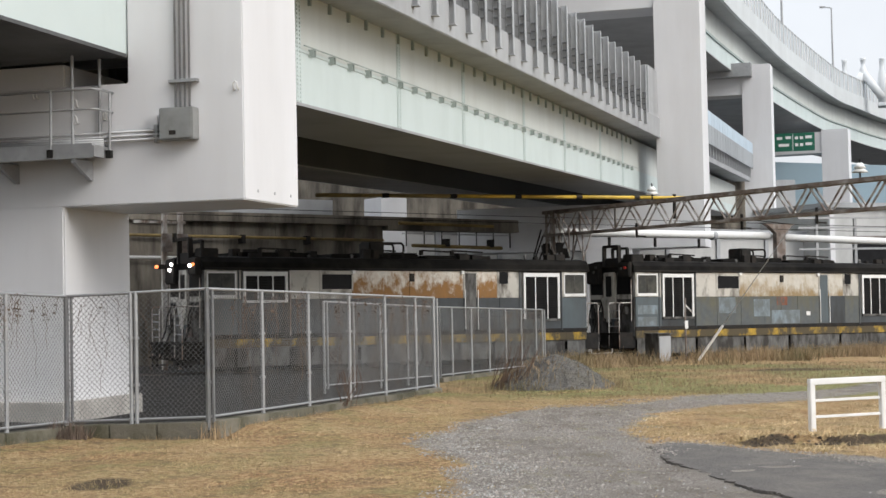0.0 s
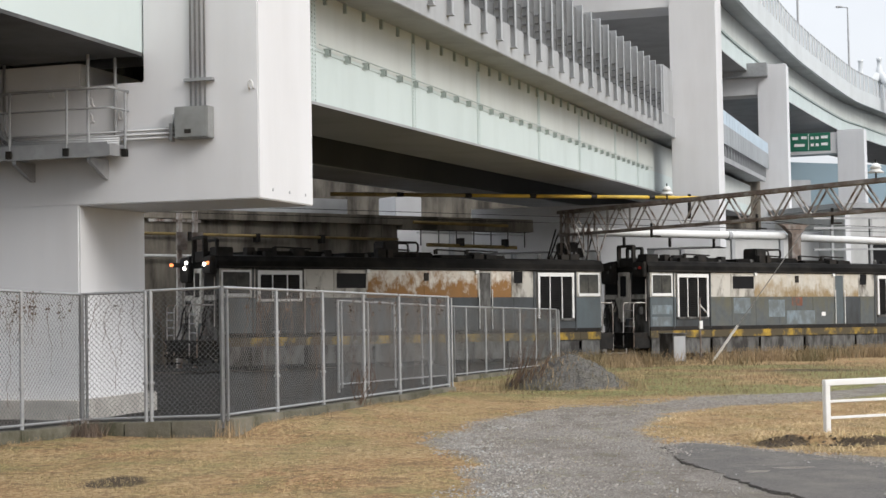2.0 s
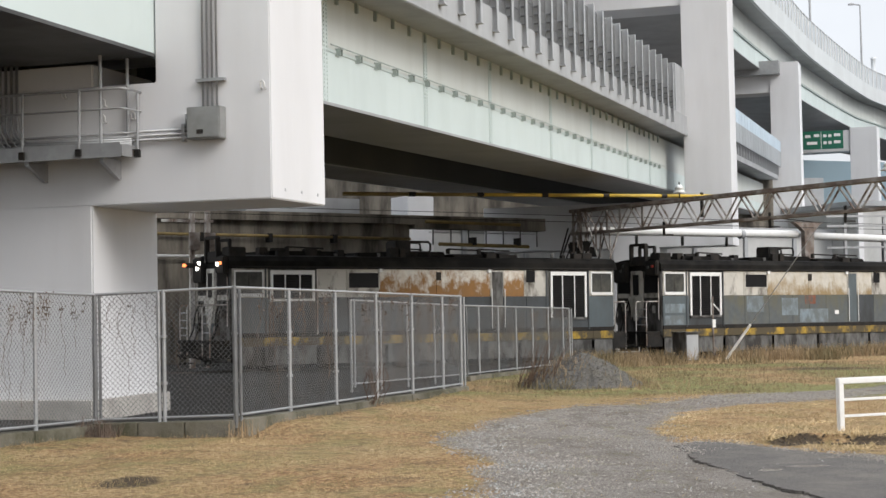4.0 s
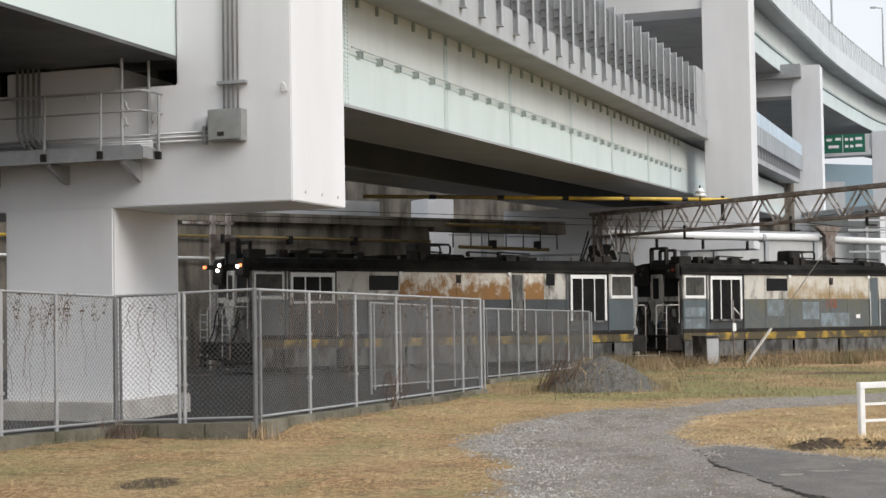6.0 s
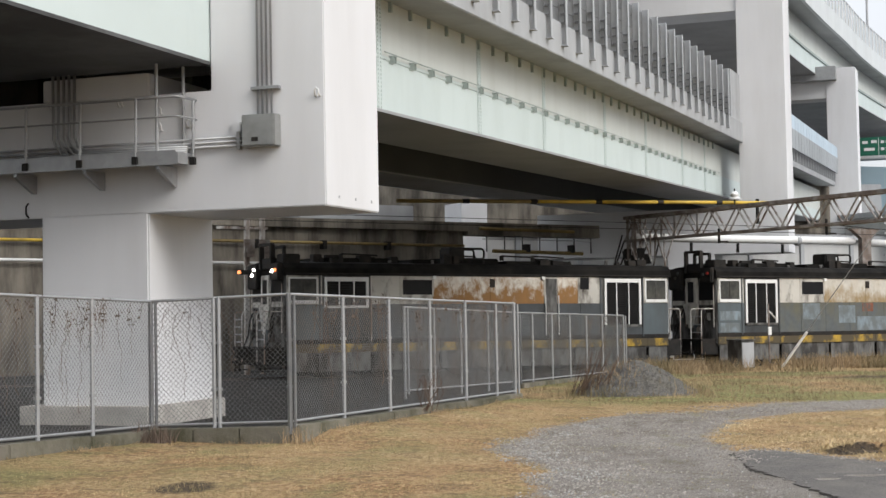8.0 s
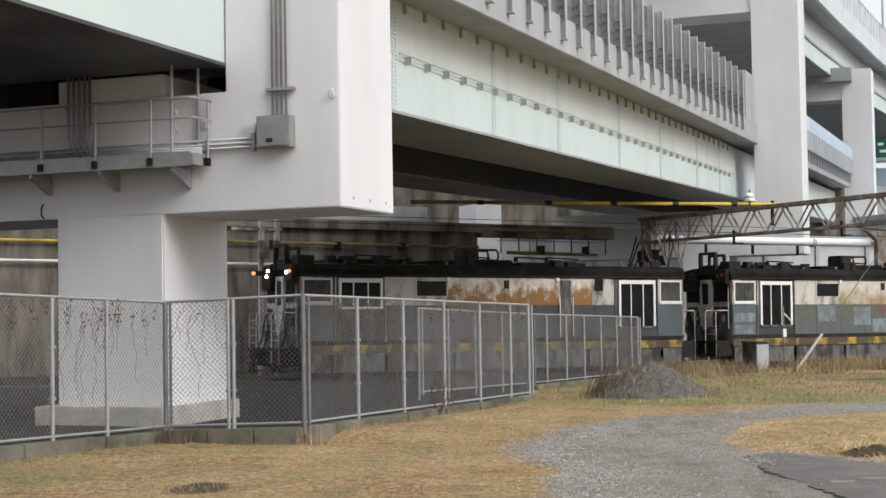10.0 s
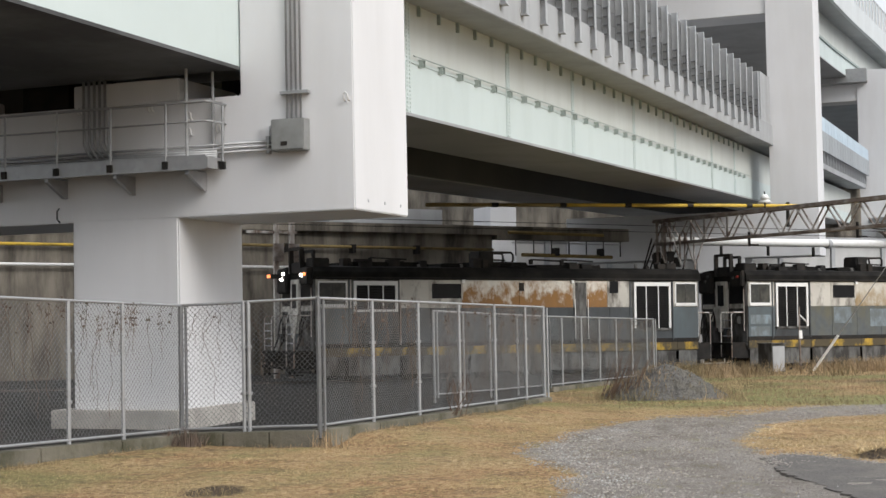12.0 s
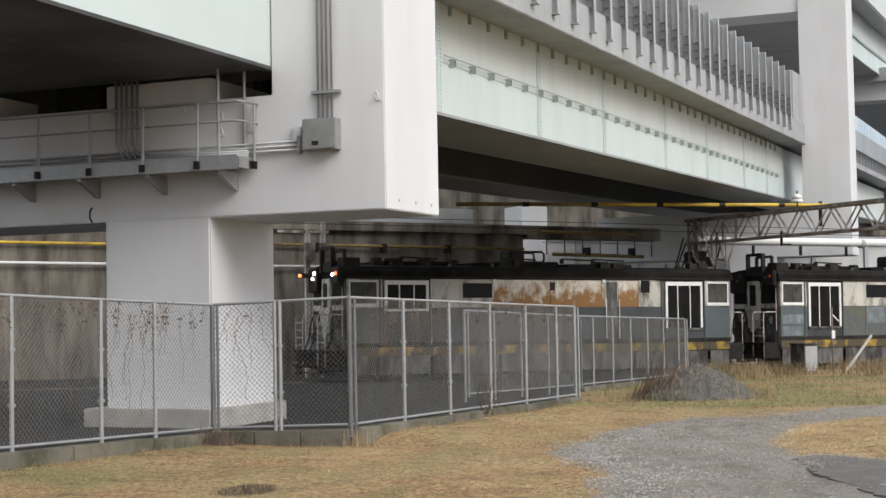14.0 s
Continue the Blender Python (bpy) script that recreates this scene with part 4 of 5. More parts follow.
def chain_fence(corners, steps, label, thick=0.03, pitch=0.078, h=1.84):
    f = thing("chain_link_fence", Matrix(), label, "fence", "chain-link fences")
    pts = [corners[0]] + along(*corners, steps) + [corners[1]]
    for x, y in pts:
        z = base_line(x, y)
        big = any(math.dist((x, y), c) < 0.01 for c in corners)
        bm = bmesh.new()
        bar(bm, (x, y, z - 0.15), (x, y, z + h), thick * (1.25 if big else 1.0), 8)
        for k in (0.27, 0.63):
            bar(bm, (x, y, z + h * k), (x, y, z + h * k + 0.04), thick * 1.6, 8)
        part("post", bm, M["galv"], f)
        if big:
            bm = bmesh.new()
            bar(bm, (x + 0.075, y - 0.01, z - 0.05), (x + 0.075, y - 0.01, z + h - 0.03), 0.022, 8)
            part("end_post", bm, M["galv"], f)
    for p, q in zip(pts, pts[1:]):
        zp, zq = base_line(*p), base_line(*q)
        for hh, r in ((h - 0.015, 0.021), (0.03, 0.019)):
            bm = bmesh.new()
            bar(bm, (*p, zp + hh), (*q, zq + hh), r, 8)
            part("rail", bm, M["galv"], f)
        bm = bmesh.new()
        wires(bm, p, q, zp, zq, 0.04, h - 0.03, pitch, 0.0030)
        part("wire_mesh", bm, M["mesh"], f)
    return pts


chain_fence(FENCE_A[:2], (1.2, 2.75, 4.255, 6.01, 7.23), "galvanised chain-link fence panel run on a concrete kerb")
chain_fence(FENCE_A[1:3], (0.99, 1.07), "short galvanised chain-link fence run at the bend")
chain_fence(FENCE_A[2:], (1.84, 3.65, 5.5, 7.34, 9.13), "long galvanised chain-link fence beside the gravel track")
chain_fence(FENCE_B[:2], (1.72, 3.41, 5.3, 7.2), "inner galvanised chain-link fence in the yard", 0.024)
chain_fence(FENCE_B[1:], (1.27, 3.03, 4.78, 6.53, 8.32, 10.11), "far galvanised chain-link fence towards the railway", 0.026)

# kerb blocks
kerb = thing("kerb", Matrix(), "weathered concrete kerb under the chain-link fence", "kerb", kind="structure")
for corners in (FENCE_A, FENCE_B[1:]):
    for p, q in zip(corners, corners[1:]):
        n = max(1, round(math.dist(p, q) / 0.62)) if corners is FENCE_A and q == FENCE_A[2] else max(1, round(math.dist(p, q) / 1.6))
        d = Vector((q[0] - p[0], q[1] - p[1], 0)).normalized()
        s = Vector((d.y, -d.x, 0))
        for i in range(n):
            a = Vector((*p, 0)).lerp(Vector((*q, 0)), i / n)
            b = Vector((*p, 0)).lerp(Vector((*q, 0)), (i + 1) / n)
            jit = rnd.uniform(-0.008, 0.008)
            bm = bmesh.new()
            w0, w1 = (0.16, -0.14)
            v = []
            for c, e in ((a, 0.006), (b, -0.006)):
                c = c + d * e
                zt, zb = base_line(c.x, c.y) - 0.025 + jit, ground_z(c.x, c.y) - 0.25
                v += [bm.verts.new((*(c + s * w)[:2], z)) for w, z in ((w0, zb), (w0, zt), (w1, zt), (w1, zb))]
            for fc in ((0, 1, 2, 3), (7, 6, 5, 4), (0, 4, 5, 1), (1, 5, 6, 2), (2, 6, 7, 3), (3, 7, 4, 0)):
                bm.faces.new([v[j] for j in fc])
            part("kerb_block", bm, M["kerb"], kerb, bevel=0.012)

# dead vines in the wire
M["vine"] = mat("dead_greyish_brown_vine", (0.15, 0.11, 0.085), 0.9, 0, 0.4, 6, (0.05, 0.04, 0.03), 0.6, 3)


def vine(p, q, z, rnd, drops, name_label, leafy=1.0):
    bm = bmesh.new()
    P, Q = Vector((*p, 0)), Vector((*q, 0))
    n = (Q - P).normalized().cross(Vector((0, 0, 1)))
    for i in range(int(drops * 1.5)):
        t = rnd.random()
        c = P.lerp(Q, t) + n * rnd.uniform(-0.02, 0.02)
        h, end = z + rnd.uniform(-0.25, 0.0), z - rnd.choice((0.3, 0.5, 0.9, 1.5)) * rnd.uniform(0.6, 1.1)
        pts = []
        while h > end:
            pts.append((c.x, c.y, h))
            c = c + (Q - P).normalized() * rnd.uniform(-0.06, 0.06) + n * rnd.uniform(-0.006, 0.006)
            h -= rnd.uniform(0.05, 0.1)
        if len(pts) > 2:
            for a, b in zip(pts, pts[1:]):
                bar(bm, a, b, 0.0034, 3)
            for k in range(int(leafy * 5)):
                a = pts[rnd.randrange(min(4, len(pts)))]
                o = Vector((rnd.uniform(-0.05, 0.05), rnd.uniform(-0.03, 0.03), rnd.uniform(-0.06, 0.04)))
                v = [bm.verts.new(Vector(a) + o + Vector((rnd.uniform(-0.03, 0.03), rnd.uniform(-0.02, 0.02), rnd.uniform(-0.03, 0.03)))) for _ in range(3)]
                bm.faces.new(v)
    solid("dead_vine", bm, M["vine"], Matrix(), name_label, "vine", "dead vines")


def fence_vine(c0, c1, t0, t1, drops, seed, leafy=1.0):
    p = (c0[0] + (c1[0] - c0[0]) * t0, c0[1] + (c1[1] - c0[1]) * t0)
    q = (c0[0] + (c1[0] - c0[0]) * t1, c0[1] + (c1[1] - c0[1]) * t1)
    vine(p, q, base_line(*p) + 1.8, random.Random(seed), drops, "dry brown dead vine tangled in the chain-link wire", leafy)


fence_vine(FENCE_A[0], FENCE_A[1], 0.76, 0.98, 18, 1, 1.6)
fence_vine(FENCE_A[0], FENCE_A[1], 0.40, 0.74, 22, 2, 1.6)
fence_vine(FENCE_A[1], FENCE_A[2], 0.1, 0.52, 8, 3, 0.2)
fence_vine(FENCE_A[2], FENCE_A[3], 0.06, 0.34, 26, 4, 1.0)
fence_vine(FENCE_A[2], FENCE_A[3], 0.45, 0.7, 18, 5, 1.2)
fence_vine(FENCE_A[2], FENCE_A[3], 0.74, 0.98, 18, 6, 1.4)
fence_vine(FENCE_B[1], FENCE_B[2], 0.55, 0.9, 16, 7, 1.6)
bm = bmesh.new()
r2 = random.Random(8)
for i in range(10):
    x, y = -0.72 + r2.uniform(-0.15, 0.15), 25.6 + r2.uniform(-0.1, 0.1)
    z = ground_z(x, y) + 0.05
    pts = [Vector((x, y, z))]
    for j in range(5):
        pts.append(pts[-1] + Vector((r2.uniform(-0.06, 0.1), r2.uniform(-0.03, 0.05), r2.uniform(0.08, 0.16))))
    pipe(bm, pts, 0.008, 4)
solid("dead_shrub", bm, M["twig"], Matrix(), "leafless brown shrub growing through the fence", "shrub")
for k, (x, y) in enumerate(((-4.5, 21.25), (-2.42, 21.0))):
    v3, f3 = blades(random.Random(40 + k), 260 if k == 0 else 70, (x - 0.25, x + 0.3, y - 0.2, y + 0.1), 0.1, 0.32, lambda a, b: np.ones(a.shape), 0.008, 0.7)
    stuff("dry_tuft", v3, f3, M["vine"] if k == 0 else M["weed"], "dry brown weed tuft at the kerb", "weeds")


def beside_kerb(x, y):
    out = np.zeros(x.shape)
    for (x0, y0), (x1, y1) in zip(FENCE_A, FENCE_A[1:]):
        L = math.hypot(x1 - x0, y1 - y0)
        t = ((x - x0) * (x1 - x0) + (y - y0) * (y1 - y0)) / L
        d = ((x - x0) * (y1 - y0) - (y - y0) * (x1 - x0)) / L
        out = np.maximum(out, np.where((t > -0.1) & (t < L + 0.1) & (d > 0.16) & (d < 0.38), np.clip(0.5 + soft(x, y, 1.5, 5), 0, 1), 0))
    return out


stuff("kerb_grass", *blades(random.Random(52), 2200, (-7, 1.6, 13, 31), 0.02, 0.10, beside_kerb, 0.004, 1.1), M["weed"], "dry grass growing along the kerb", "grass")


# ---- locomotives ----
RAIL = Matrix.Translation((-5.74, 48.5, -0.55)) @ pose(0, 0, 0, 0, 0.65, 30.3)
M["cream"+"_loco"] = mat("grimy_cream_loco_paint", (0.47, 0.45, 0.405), 0.6, 0, 0.1, 1.0, (0.05, 0.04, 0.03), 0.97, 1.7, 0.1, 30, 0.6, 0, 0.48, 0.66)


def flaked(name, paint, rust, edge, low, high, streak=1.0, soft_edge=0.12, top=-0.25, foot=0.45):
    """Paint that has flaked and rusted away, most of it towards the panel's foot, with a ragged upper edge."""
    m = mat(name, paint, 0.7, 0, 0.10, 5.0, rust, 0.35, 2.4, 0.2, 30, 0.5)
    n, k = m.node_tree.nodes, m.node_tree.links
    b = n["Principled BSDF"]
    old = b.inputs["Base Color"].links[0].from_socket
    co = n.new("ShaderNodeTexCoord")
    sp = n.new("ShaderNodeSeparateXYZ")
    k.new(co.outputs["Object"], sp.inputs[0])
    mp = n.new("ShaderNodeMapping")
    mp.inputs["Scale"].default_value = (2.2, 2.2, 1.6 * streak)
    k.new(co.outputs["Object"], mp.inputs["Vector"])
    tx = n.new("ShaderNodeTexNoise")
    tx.inputs["Scale"].default_value, tx.inputs["Detail"].default_value, tx.inputs["Roughness"].default_value = 1.0, 9, 0.68
    k.new(mp.outputs[0], tx.inputs["Vector"])
    hgt = n.new("ShaderNodeMapRange")
    hgt.inputs[1].default_value, hgt.inputs[2].default_value = low, high
    hgt.inputs[3].default_value, hgt.inputs[4].default_value = foot, top
    k.new(sp.outputs["Z"], hgt.inputs[0])
    ad = n.new("ShaderNodeMath")
    k.new(tx.outputs["Fac"], ad.inputs[0])
    k.new(hgt.outputs[0], ad.inputs[1])
    rp = n.new("ShaderNodeValToRGB")
    rp.color_ramp.elements[0].position, rp.color_ramp.elements[1].position = 0.47, 0.47 + soft_edge
    k.new(ad.outputs[0], rp.inputs["Fac"])
    rc_ = n.new("ShaderNodeMix")
    rc_.data_type = "RGBA"
    rc_.inputs[6].default_value, rc_.inputs[7].default_value = (*edge, 1), (*rust, 1)
    k.new(tx.outputs["Fac"], rc_.inputs[0])
    mx = n.new("ShaderNodeMix")
    mx.data_type = "RGBA"
    k.new(rp.outputs["Color"], mx.inputs[0])
    k.new(old, mx.inputs[6])
    k.new(rc_.outputs[2], mx.inputs[7])
    k.new(mx.outputs[2], b.inputs["Base Color"])
    return m


M["rust_loco"] = flaked("rust_streaked_cream_paint", (0.62, 0.59, 0.53), (0.33, 0.155, 0.035), (0.12, 0.075, 0.04), 2.45, 3.42, 1.0, 0.17, -0.07, 0.22)
M["tan_loco"] = flaked("tan_stained_cream_paint", (0.50, 0.475, 0.42), (0.33, 0.24, 0.12), (0.17, 0.12, 0.07), 2.42, 3.42, 0.8, 0.22, -0.16, 0.17)
M["olive_low"] = flaked("washed_out_slate_paint", (0.085, 0.095, 0.098), (0.14, 0.13, 0.08), (0.06, 0.057, 0.045), 1.2, 2.42, 0.5, 0.3, 0.14, -0.2)
M["slate"] = mat("faded_blue_grey_loco_paint", (0.05, 0.057, 0.062), 0.6, 0, 0.15, 1.0, (0.02, 0.02, 0.019), 0.8, 1.2, 0.1, 30, 0.7, 0.1)
M["cabblue"] = mat("faded_cab_blue_paint", (0.08, 0.10, 0.11), 0.6, 0, 0.12, 1.0, (0.07, 0.075, 0.075), 0.7, 1.5, 0.1, 30, 0.7)
M["skyblue"] = mat("faded_light_blue_patch", (0.19, 0.24, 0.27), 0.6, 0, 0.1, 2.0, (0.11, 0.12, 0.12), 0.9, 2.6, 0.1, 30, 0.4, 0, 0.38, 0.58)
M["stripe"] = mat("dirty_yellow_stripe", (0.42, 0.27, 0.03), 0.6, 0, 0.1, 1.5, (0.05, 0.042, 0.028), 0.95, 1.3, 0.1, 30, 0.2, 0, 0.36, 0.5)
M["skirt"] = mat("stained_grey_frame", (0.135, 0.133, 0.127), 0.8, 0, 0.15, 1.5, (0.028, 0.025, 0.022), 0.95, 2.8, 0.15, 30, 0.7, 0, 0.38, 0.58)
M["cabglass"] = mat("dusty_cab_glass", (0.045, 0.046, 0.043), 0.35, 0, 0.25, 1.5, (0.18, 0.17, 0.14), 0.4, 2, 0, gloss=0.15)
M["mastpaint"] = mat("rust_streaked_white_paint", (0.55, 0.53, 0.50), 0.6, 0, 0.08, 2.0, (0.16, 0.10, 0.07), 0.95, 2.2, 0.1, 30, 0.8, 0, 0.42, 0.6)
M["redrust"] = mat("reddish_surface_rust", (0.20, 0.075, 0.045), 0.85, 0, 0.3, 4.0, (0.09, 0.085, 0.075), 0.95, 3.0, 0.2, 30, 0.2, 0, 0.45, 0.6)
M["porcelain"] = mat("white_porcelain", (0.8, 0.8, 0.78), 0.3, 0, 0.05, 5, bump=0)
M["redlamp"] = mat("dull_red_lens", (0.35, 0.03, 0.02), 0.3, 0, 0.1, 5, bump=0)


def glow(name, color, strength):
    m = bpy.data.materials.new(name)
    m.use_nodes = True
    b = m.node_tree.nodes["Principled BSDF"]
    b.inputs["Base Color"].default_value = (*color, 1)
    b.inputs["Emission Color"].default_value = (*color, 1)
    b.inputs["Emission Strength"].default_value = strength
    return m


M["headlight"] = glow("lit_headlight", (1.0, 0.93, 0.86), 6.0)
M["marker"] = glow("lit_orange_marker", (1.0, 0.25, 0.08), 1.6)


def locomotive(m, lit, label):
    lo = thing("locomotive", m, label, "locomotive", "coupled locomotives")
    S0, S1 = -0.2, 15.27
    boxed("body", (S0 + 0.02, S1 - 0.02, 0.02, 2.78, 0.78, 3.5), M["skirt"], lo, "dark grey body shell", 0.03)
    # roof
    bm = bmesh.new()
    sec = [(-0.05, 3.37), (-0.05, 3.62), (0.08, 3.78), (0.5, 3.84), (1.4, 3.88), (2.3, 3.84), (2.72, 3.78), (2.85, 3.62), (2.85, 3.37)]
    prism(bm, sec, lambda q, s: (S0 - 0.1 + (S1 - S0 + 0.2) * s, q[0], q[1]))
    part("roof", bm, M["roofblack"], lo, "sooty black roof")
    for y0, y1 in ((-0.09, -0.02), (2.82, 2.89)):
        boxed("gutter", (S0, S1, y0, y1, 3.40, 3.45), M["black"], lo, "black rain gutter")
    r = random.Random(3)
    for a, b_, y0, y1, z1 in ((1.2, 4.2, 0.45, 2.3, 3.98), (4.6, 5.6, 0.3, 2.4, 3.95), (6.0, 8.2, 0.5, 2.2, 4.02), (8.4, 11.2, 0.35, 2.4, 3.94)):
        boxed("roof_hatch", (a, b_, y0, y1, 3.66, z1), M["roofblack"], lo, bevel=0.05)
    for a in (2.0, 5.9, 8.3, 9.6):
        bm = bmesh.new()
        bar(bm, (a, 0.5, 3.95), (a, 0.5, 4.12), 0.08, 8)
        bar(bm, (a, 0.5, 4.12), (a + 1.4, 0.6, 4.08), 0.03, 6)
        part("roof_gear", bm, M["black"], lo)
    for i in range(16):
        a, y, w = r.uniform(0.6, 14.2), r.uniform(0.15, 0.6), r.uniform(0.12, 0.5)
        boxed("roof_box", (a, a + w, y, y + r.uniform(0.15, 0.4), 3.76, 3.86 + r.uniform(0.04, 0.26)), M["black"], lo, bevel=0.015)
    for i in range(7):
        a, y, h = 1.5 + 1.9 * i + r.uniform(-0.4, 0.4), r.uniform(0.3, 0.8), r.uniform(0.12, 0.3)
        bm = bmesh.new()
        for j in range(3):
            bar(bm, (a, y, 3.78 + h * j / 3), (a, y, 3.78 + h * (j + 1) / 3), 0.085, 8, 0.04)
        part("roof_insulator", bm, M["skirt"], lo)
    boxed("roof_tray", (11.9, 13.5, 0.05, 0.5, 3.55, 3.72), M["skirt"], lo, "grey roof tray", 0.02)
    # folded current collectors
    c = 6.2 if lit else 5.85
    cc = boxed("current_collector", (c, c + 0.6, 0.5, 1.3, 3.80, 4.40), M["black"], lo, "folded black current collector", 0.05)
    for y in (0.55, 1.25):
        bm = bmesh.new()
        pipe(bm, [(c + 0.5, y, 4.36), (c + 1.32, y, 4.36), (c + 1.4, y, 4.28), (c + 1.4, y, 4.08), (c + 1.32, y, 4.0), (c + 0.5, y, 4.0)], 0.04, 6)
        part("collector_bar", bm, M["black"], cc)
    for x in (c + 0.75, c + 1.1):
        bm = bmesh.new()
        bar(bm, (x, 0.55, 4.35), (x, 1.25, 4.35), 0.03, 6)
        part("cross_tube", bm, M["black"], cc)
    for x in (c + 0.8, c + 1.35):
        boxed("support_foot", (x - 0.06, x + 0.06, 0.5, 0.6, 3.8, 4.02), M["black"], cc)
    # side skins, on both long sides
    for out, inn, far in ((-0.012, 0.03, False), (2.812, 2.77, True)):
        y0, y1 = min(out, inn), max(out, inn)
        for a, b_, mm in ((S0, 1.08, "cream_loco"), (2.84, 3.95, "cream_loco"), (3.95, 5.22, "cream_loco"), (5.22, 7.5, "rust_loco"), (7.5, 9.74, "rust_loco"),
                          (9.74, 10.32, "cream_loco"), (10.32, 11.2, "rust_loco"), (11.2, 12.24, "cream_loco"), (14.12, S1, "cream_loco")):
            boxed("upper_panel", (a + 0.008, b_ - 0.008, y0, y1, 2.42, 3.42), M["tan_loco" if mm == "rust_loco" and not lit else mm], lo)
        edges = [S0, 1.1, 2.82, 4.0, 5.3, 6.6, 7.55, 8.5, 9.8, 10.4, 11.3, 12.3, 14.1, S1]
        looks = ["cabblue", None] + (["slate"] * 9 if lit else ["olive_low"] * 7 + ["slate", "olive_low"]) + [None, "cabblue"]
        for a, b_, mm in zip(edges, edges[1:], looks):
            boxed("lower_panel", (a + 0.008, b_ - 0.008, y0, y1, 1.19, (2.28 if lit and a < 2 else 1.54) if mm is None else 2.415), M[mm or "slate"], lo)
        for a, b_ in ((S0, 0.9), (0.9, 2.9), (2.9, 5.5), (5.5, 8.0), (8.0, 11.0), (11.0, 14.3), (14.3, S1)):
            boxed("yellow_stripe", (a, b_ - 0.012, y0 - 0.004, y1, 0.84, 1.12), M["stripe"], lo)
            boxed("grime_rail", (a, b_ - 0.006, y0 - 0.008, y1, 1.12, 1.27), M["black"], lo)
            boxed("frame_panel", (a + 0.06, b_ - 0.07, y0 + 0.01, y1, 0.22, 0.8), M["skirt"], lo)
        if far:
            continue
        for a, b_, z0, z1 in ((6.0, 6.9, 1.6, 2.3), (7.0, 8.6, 1.30, 1.85), (4.1, 5.0, 1.75, 2.38), (S0 + 0.1, 0.9, 1.75, 2.1), (S0 + 0.1, 0.85, 1.3, 1.65)):
            if not lit:
                boxed("faded_patch", (a, b_, -0.018, -0.0125, z0, z1), M["skyblue"], lo, "faded light blue patch")
        # tall louvred windows
        for a, b_, z0 in ((1.15, 2.76, 2.3 if lit else 1.56), (12.36, 14.0, 1.56)):
            w = part("louvre_window", (lambda g: (box(g, a + 0.08, b_ - 0.08, 0.0, 0.02, z0 + 0.06, 3.2), g)[1])(bmesh.new()), M["glass"], lo, "tall dark louvred window in a white frame")
            for d in ((a, b_, -0.05, 0.02, 3.18, 3.32), (a, a + 0.09, -0.05, 0.02, z0 + 0.08, 3.18), (b_ - 0.09, b_, -0.05, 0.02, z0 + 0.08, 3.18)):
                boxed("frame", d, M["white"], w)
            boxed("sill", (a, b_, -0.05, 0.02, z0, z0 + 0.08), M["white" if lit and a < 2 else "skirt"], w)
            for k in (1, 2):
                c = a + (b_ - a) * k / 3
                boxed("mullion", (c - 0.018, c + 0.018, -0.035, 0.0, z0 + 0.08, 3.18), M["white"], w)
            bm = bmesh.new()
            for j in range(int((3.1 - z0) / 0.085)):
                z = z0 + 0.12 + j * 0.085
                box(bm, a + 0.09, b_ - 0.09, -0.012, -0.001, z, z + 0.035)
            part("slat", bm, M["roofblack"], w, "dark louvre slats")
        # small dark windows
        for a, b_, z0, z1 in ((4.05, 5.19, 2.74, 3.24), (11.29, 11.68, 2.92, 3.36)):
            w = part("side_window", (lambda g: (box(g, a, b_, -0.016, 0.0, z0, z1), g)[1])(bmesh.new()), M["glass"], lo, "small dark side window")
            for d in ((a - 0.05, b_ + 0.05, -0.04, 0.0, z1, z1 + 0.06), (a - 0.05, b_ + 0.05, -0.03, 0.0, z0 - 0.05, z0), (a - 0.05, a, -0.03, 0.0, z0, z1), (b_, b_ + 0.05, -0.03, 0.0, z0, z1)):
                boxed("frame", d, M["cream_loco"], w)
        # cab side windows
        for a, b_ in ((-0.08, 0.86), (14.26, 15.15)):
            w = part("cab_window", (lambda g: (box(g, a, b_, -0.016, 0.0, 2.56, 3.26), g)[1])(bmesh.new()), M["cabglass"], lo, "dusty cab side window")
            for d in ((a - 0.05, b_ + 0.05, -0.04, 0.0, 3.26, 3.32), (a - 0.05, b_ + 0.05, -0.06, 0.0, 2.45, 2.56), (a - 0.05, a, -0.03, 0.0, 2.56, 3.26), (b_, b_ + 0.05, -0.03, 0.0, 2.56, 3.26)):
                boxed("frame", d, M["white"], w)
            boxed("mullion", ((a + b_) / 2 - 0.02, (a + b_) / 2 + 0.02, -0.03, -0.016, 2.56, 3.26), M["skirt"], w)
        for a in (0.98, 2.86, 12.19, 14.1):
            boxed("rib", (a - 0.025, a + 0.025, -0.035, 0.0, 1.2, 3.42), M["mastpaint" if lit and a > 2 and a < 3 else "slate"], lo)
        # side door with handrails
        dr = part("side_door", (lambda g: (box(g, 9.82, 10.28, -0.02, 0.0, 1.3, 3.3), g)[1])(bmesh.new()), M["skirt" if lit else "cabblue"], lo, "grey-white side door" if lit else "faded blue side door")
        for c in (9.78, 10.33):
            bm = bmesh.new()
            bar(bm, (c, -0.07, 1.3), (c, -0.07, 2.7), 0.018, 6)
            part("handrail", bm, M["white"], dr)
        if not lit:
            boxed("rust_patch", (7.3, 7.9, -0.019, -0.0125, 2.05, 2.4), M["redrust"], lo, "patch of reddish rust")
        boxed("vent", (7.5, 7.68, -0.05, 0.0, 3.0, 3.28), M["black"], lo)
        for c in (5.25, 9.68):
            boxed("lamp_bracket", (c - 0.06, c + 0.06, -0.1, 0.0, 3.27, 3.38), M["white"], lo)
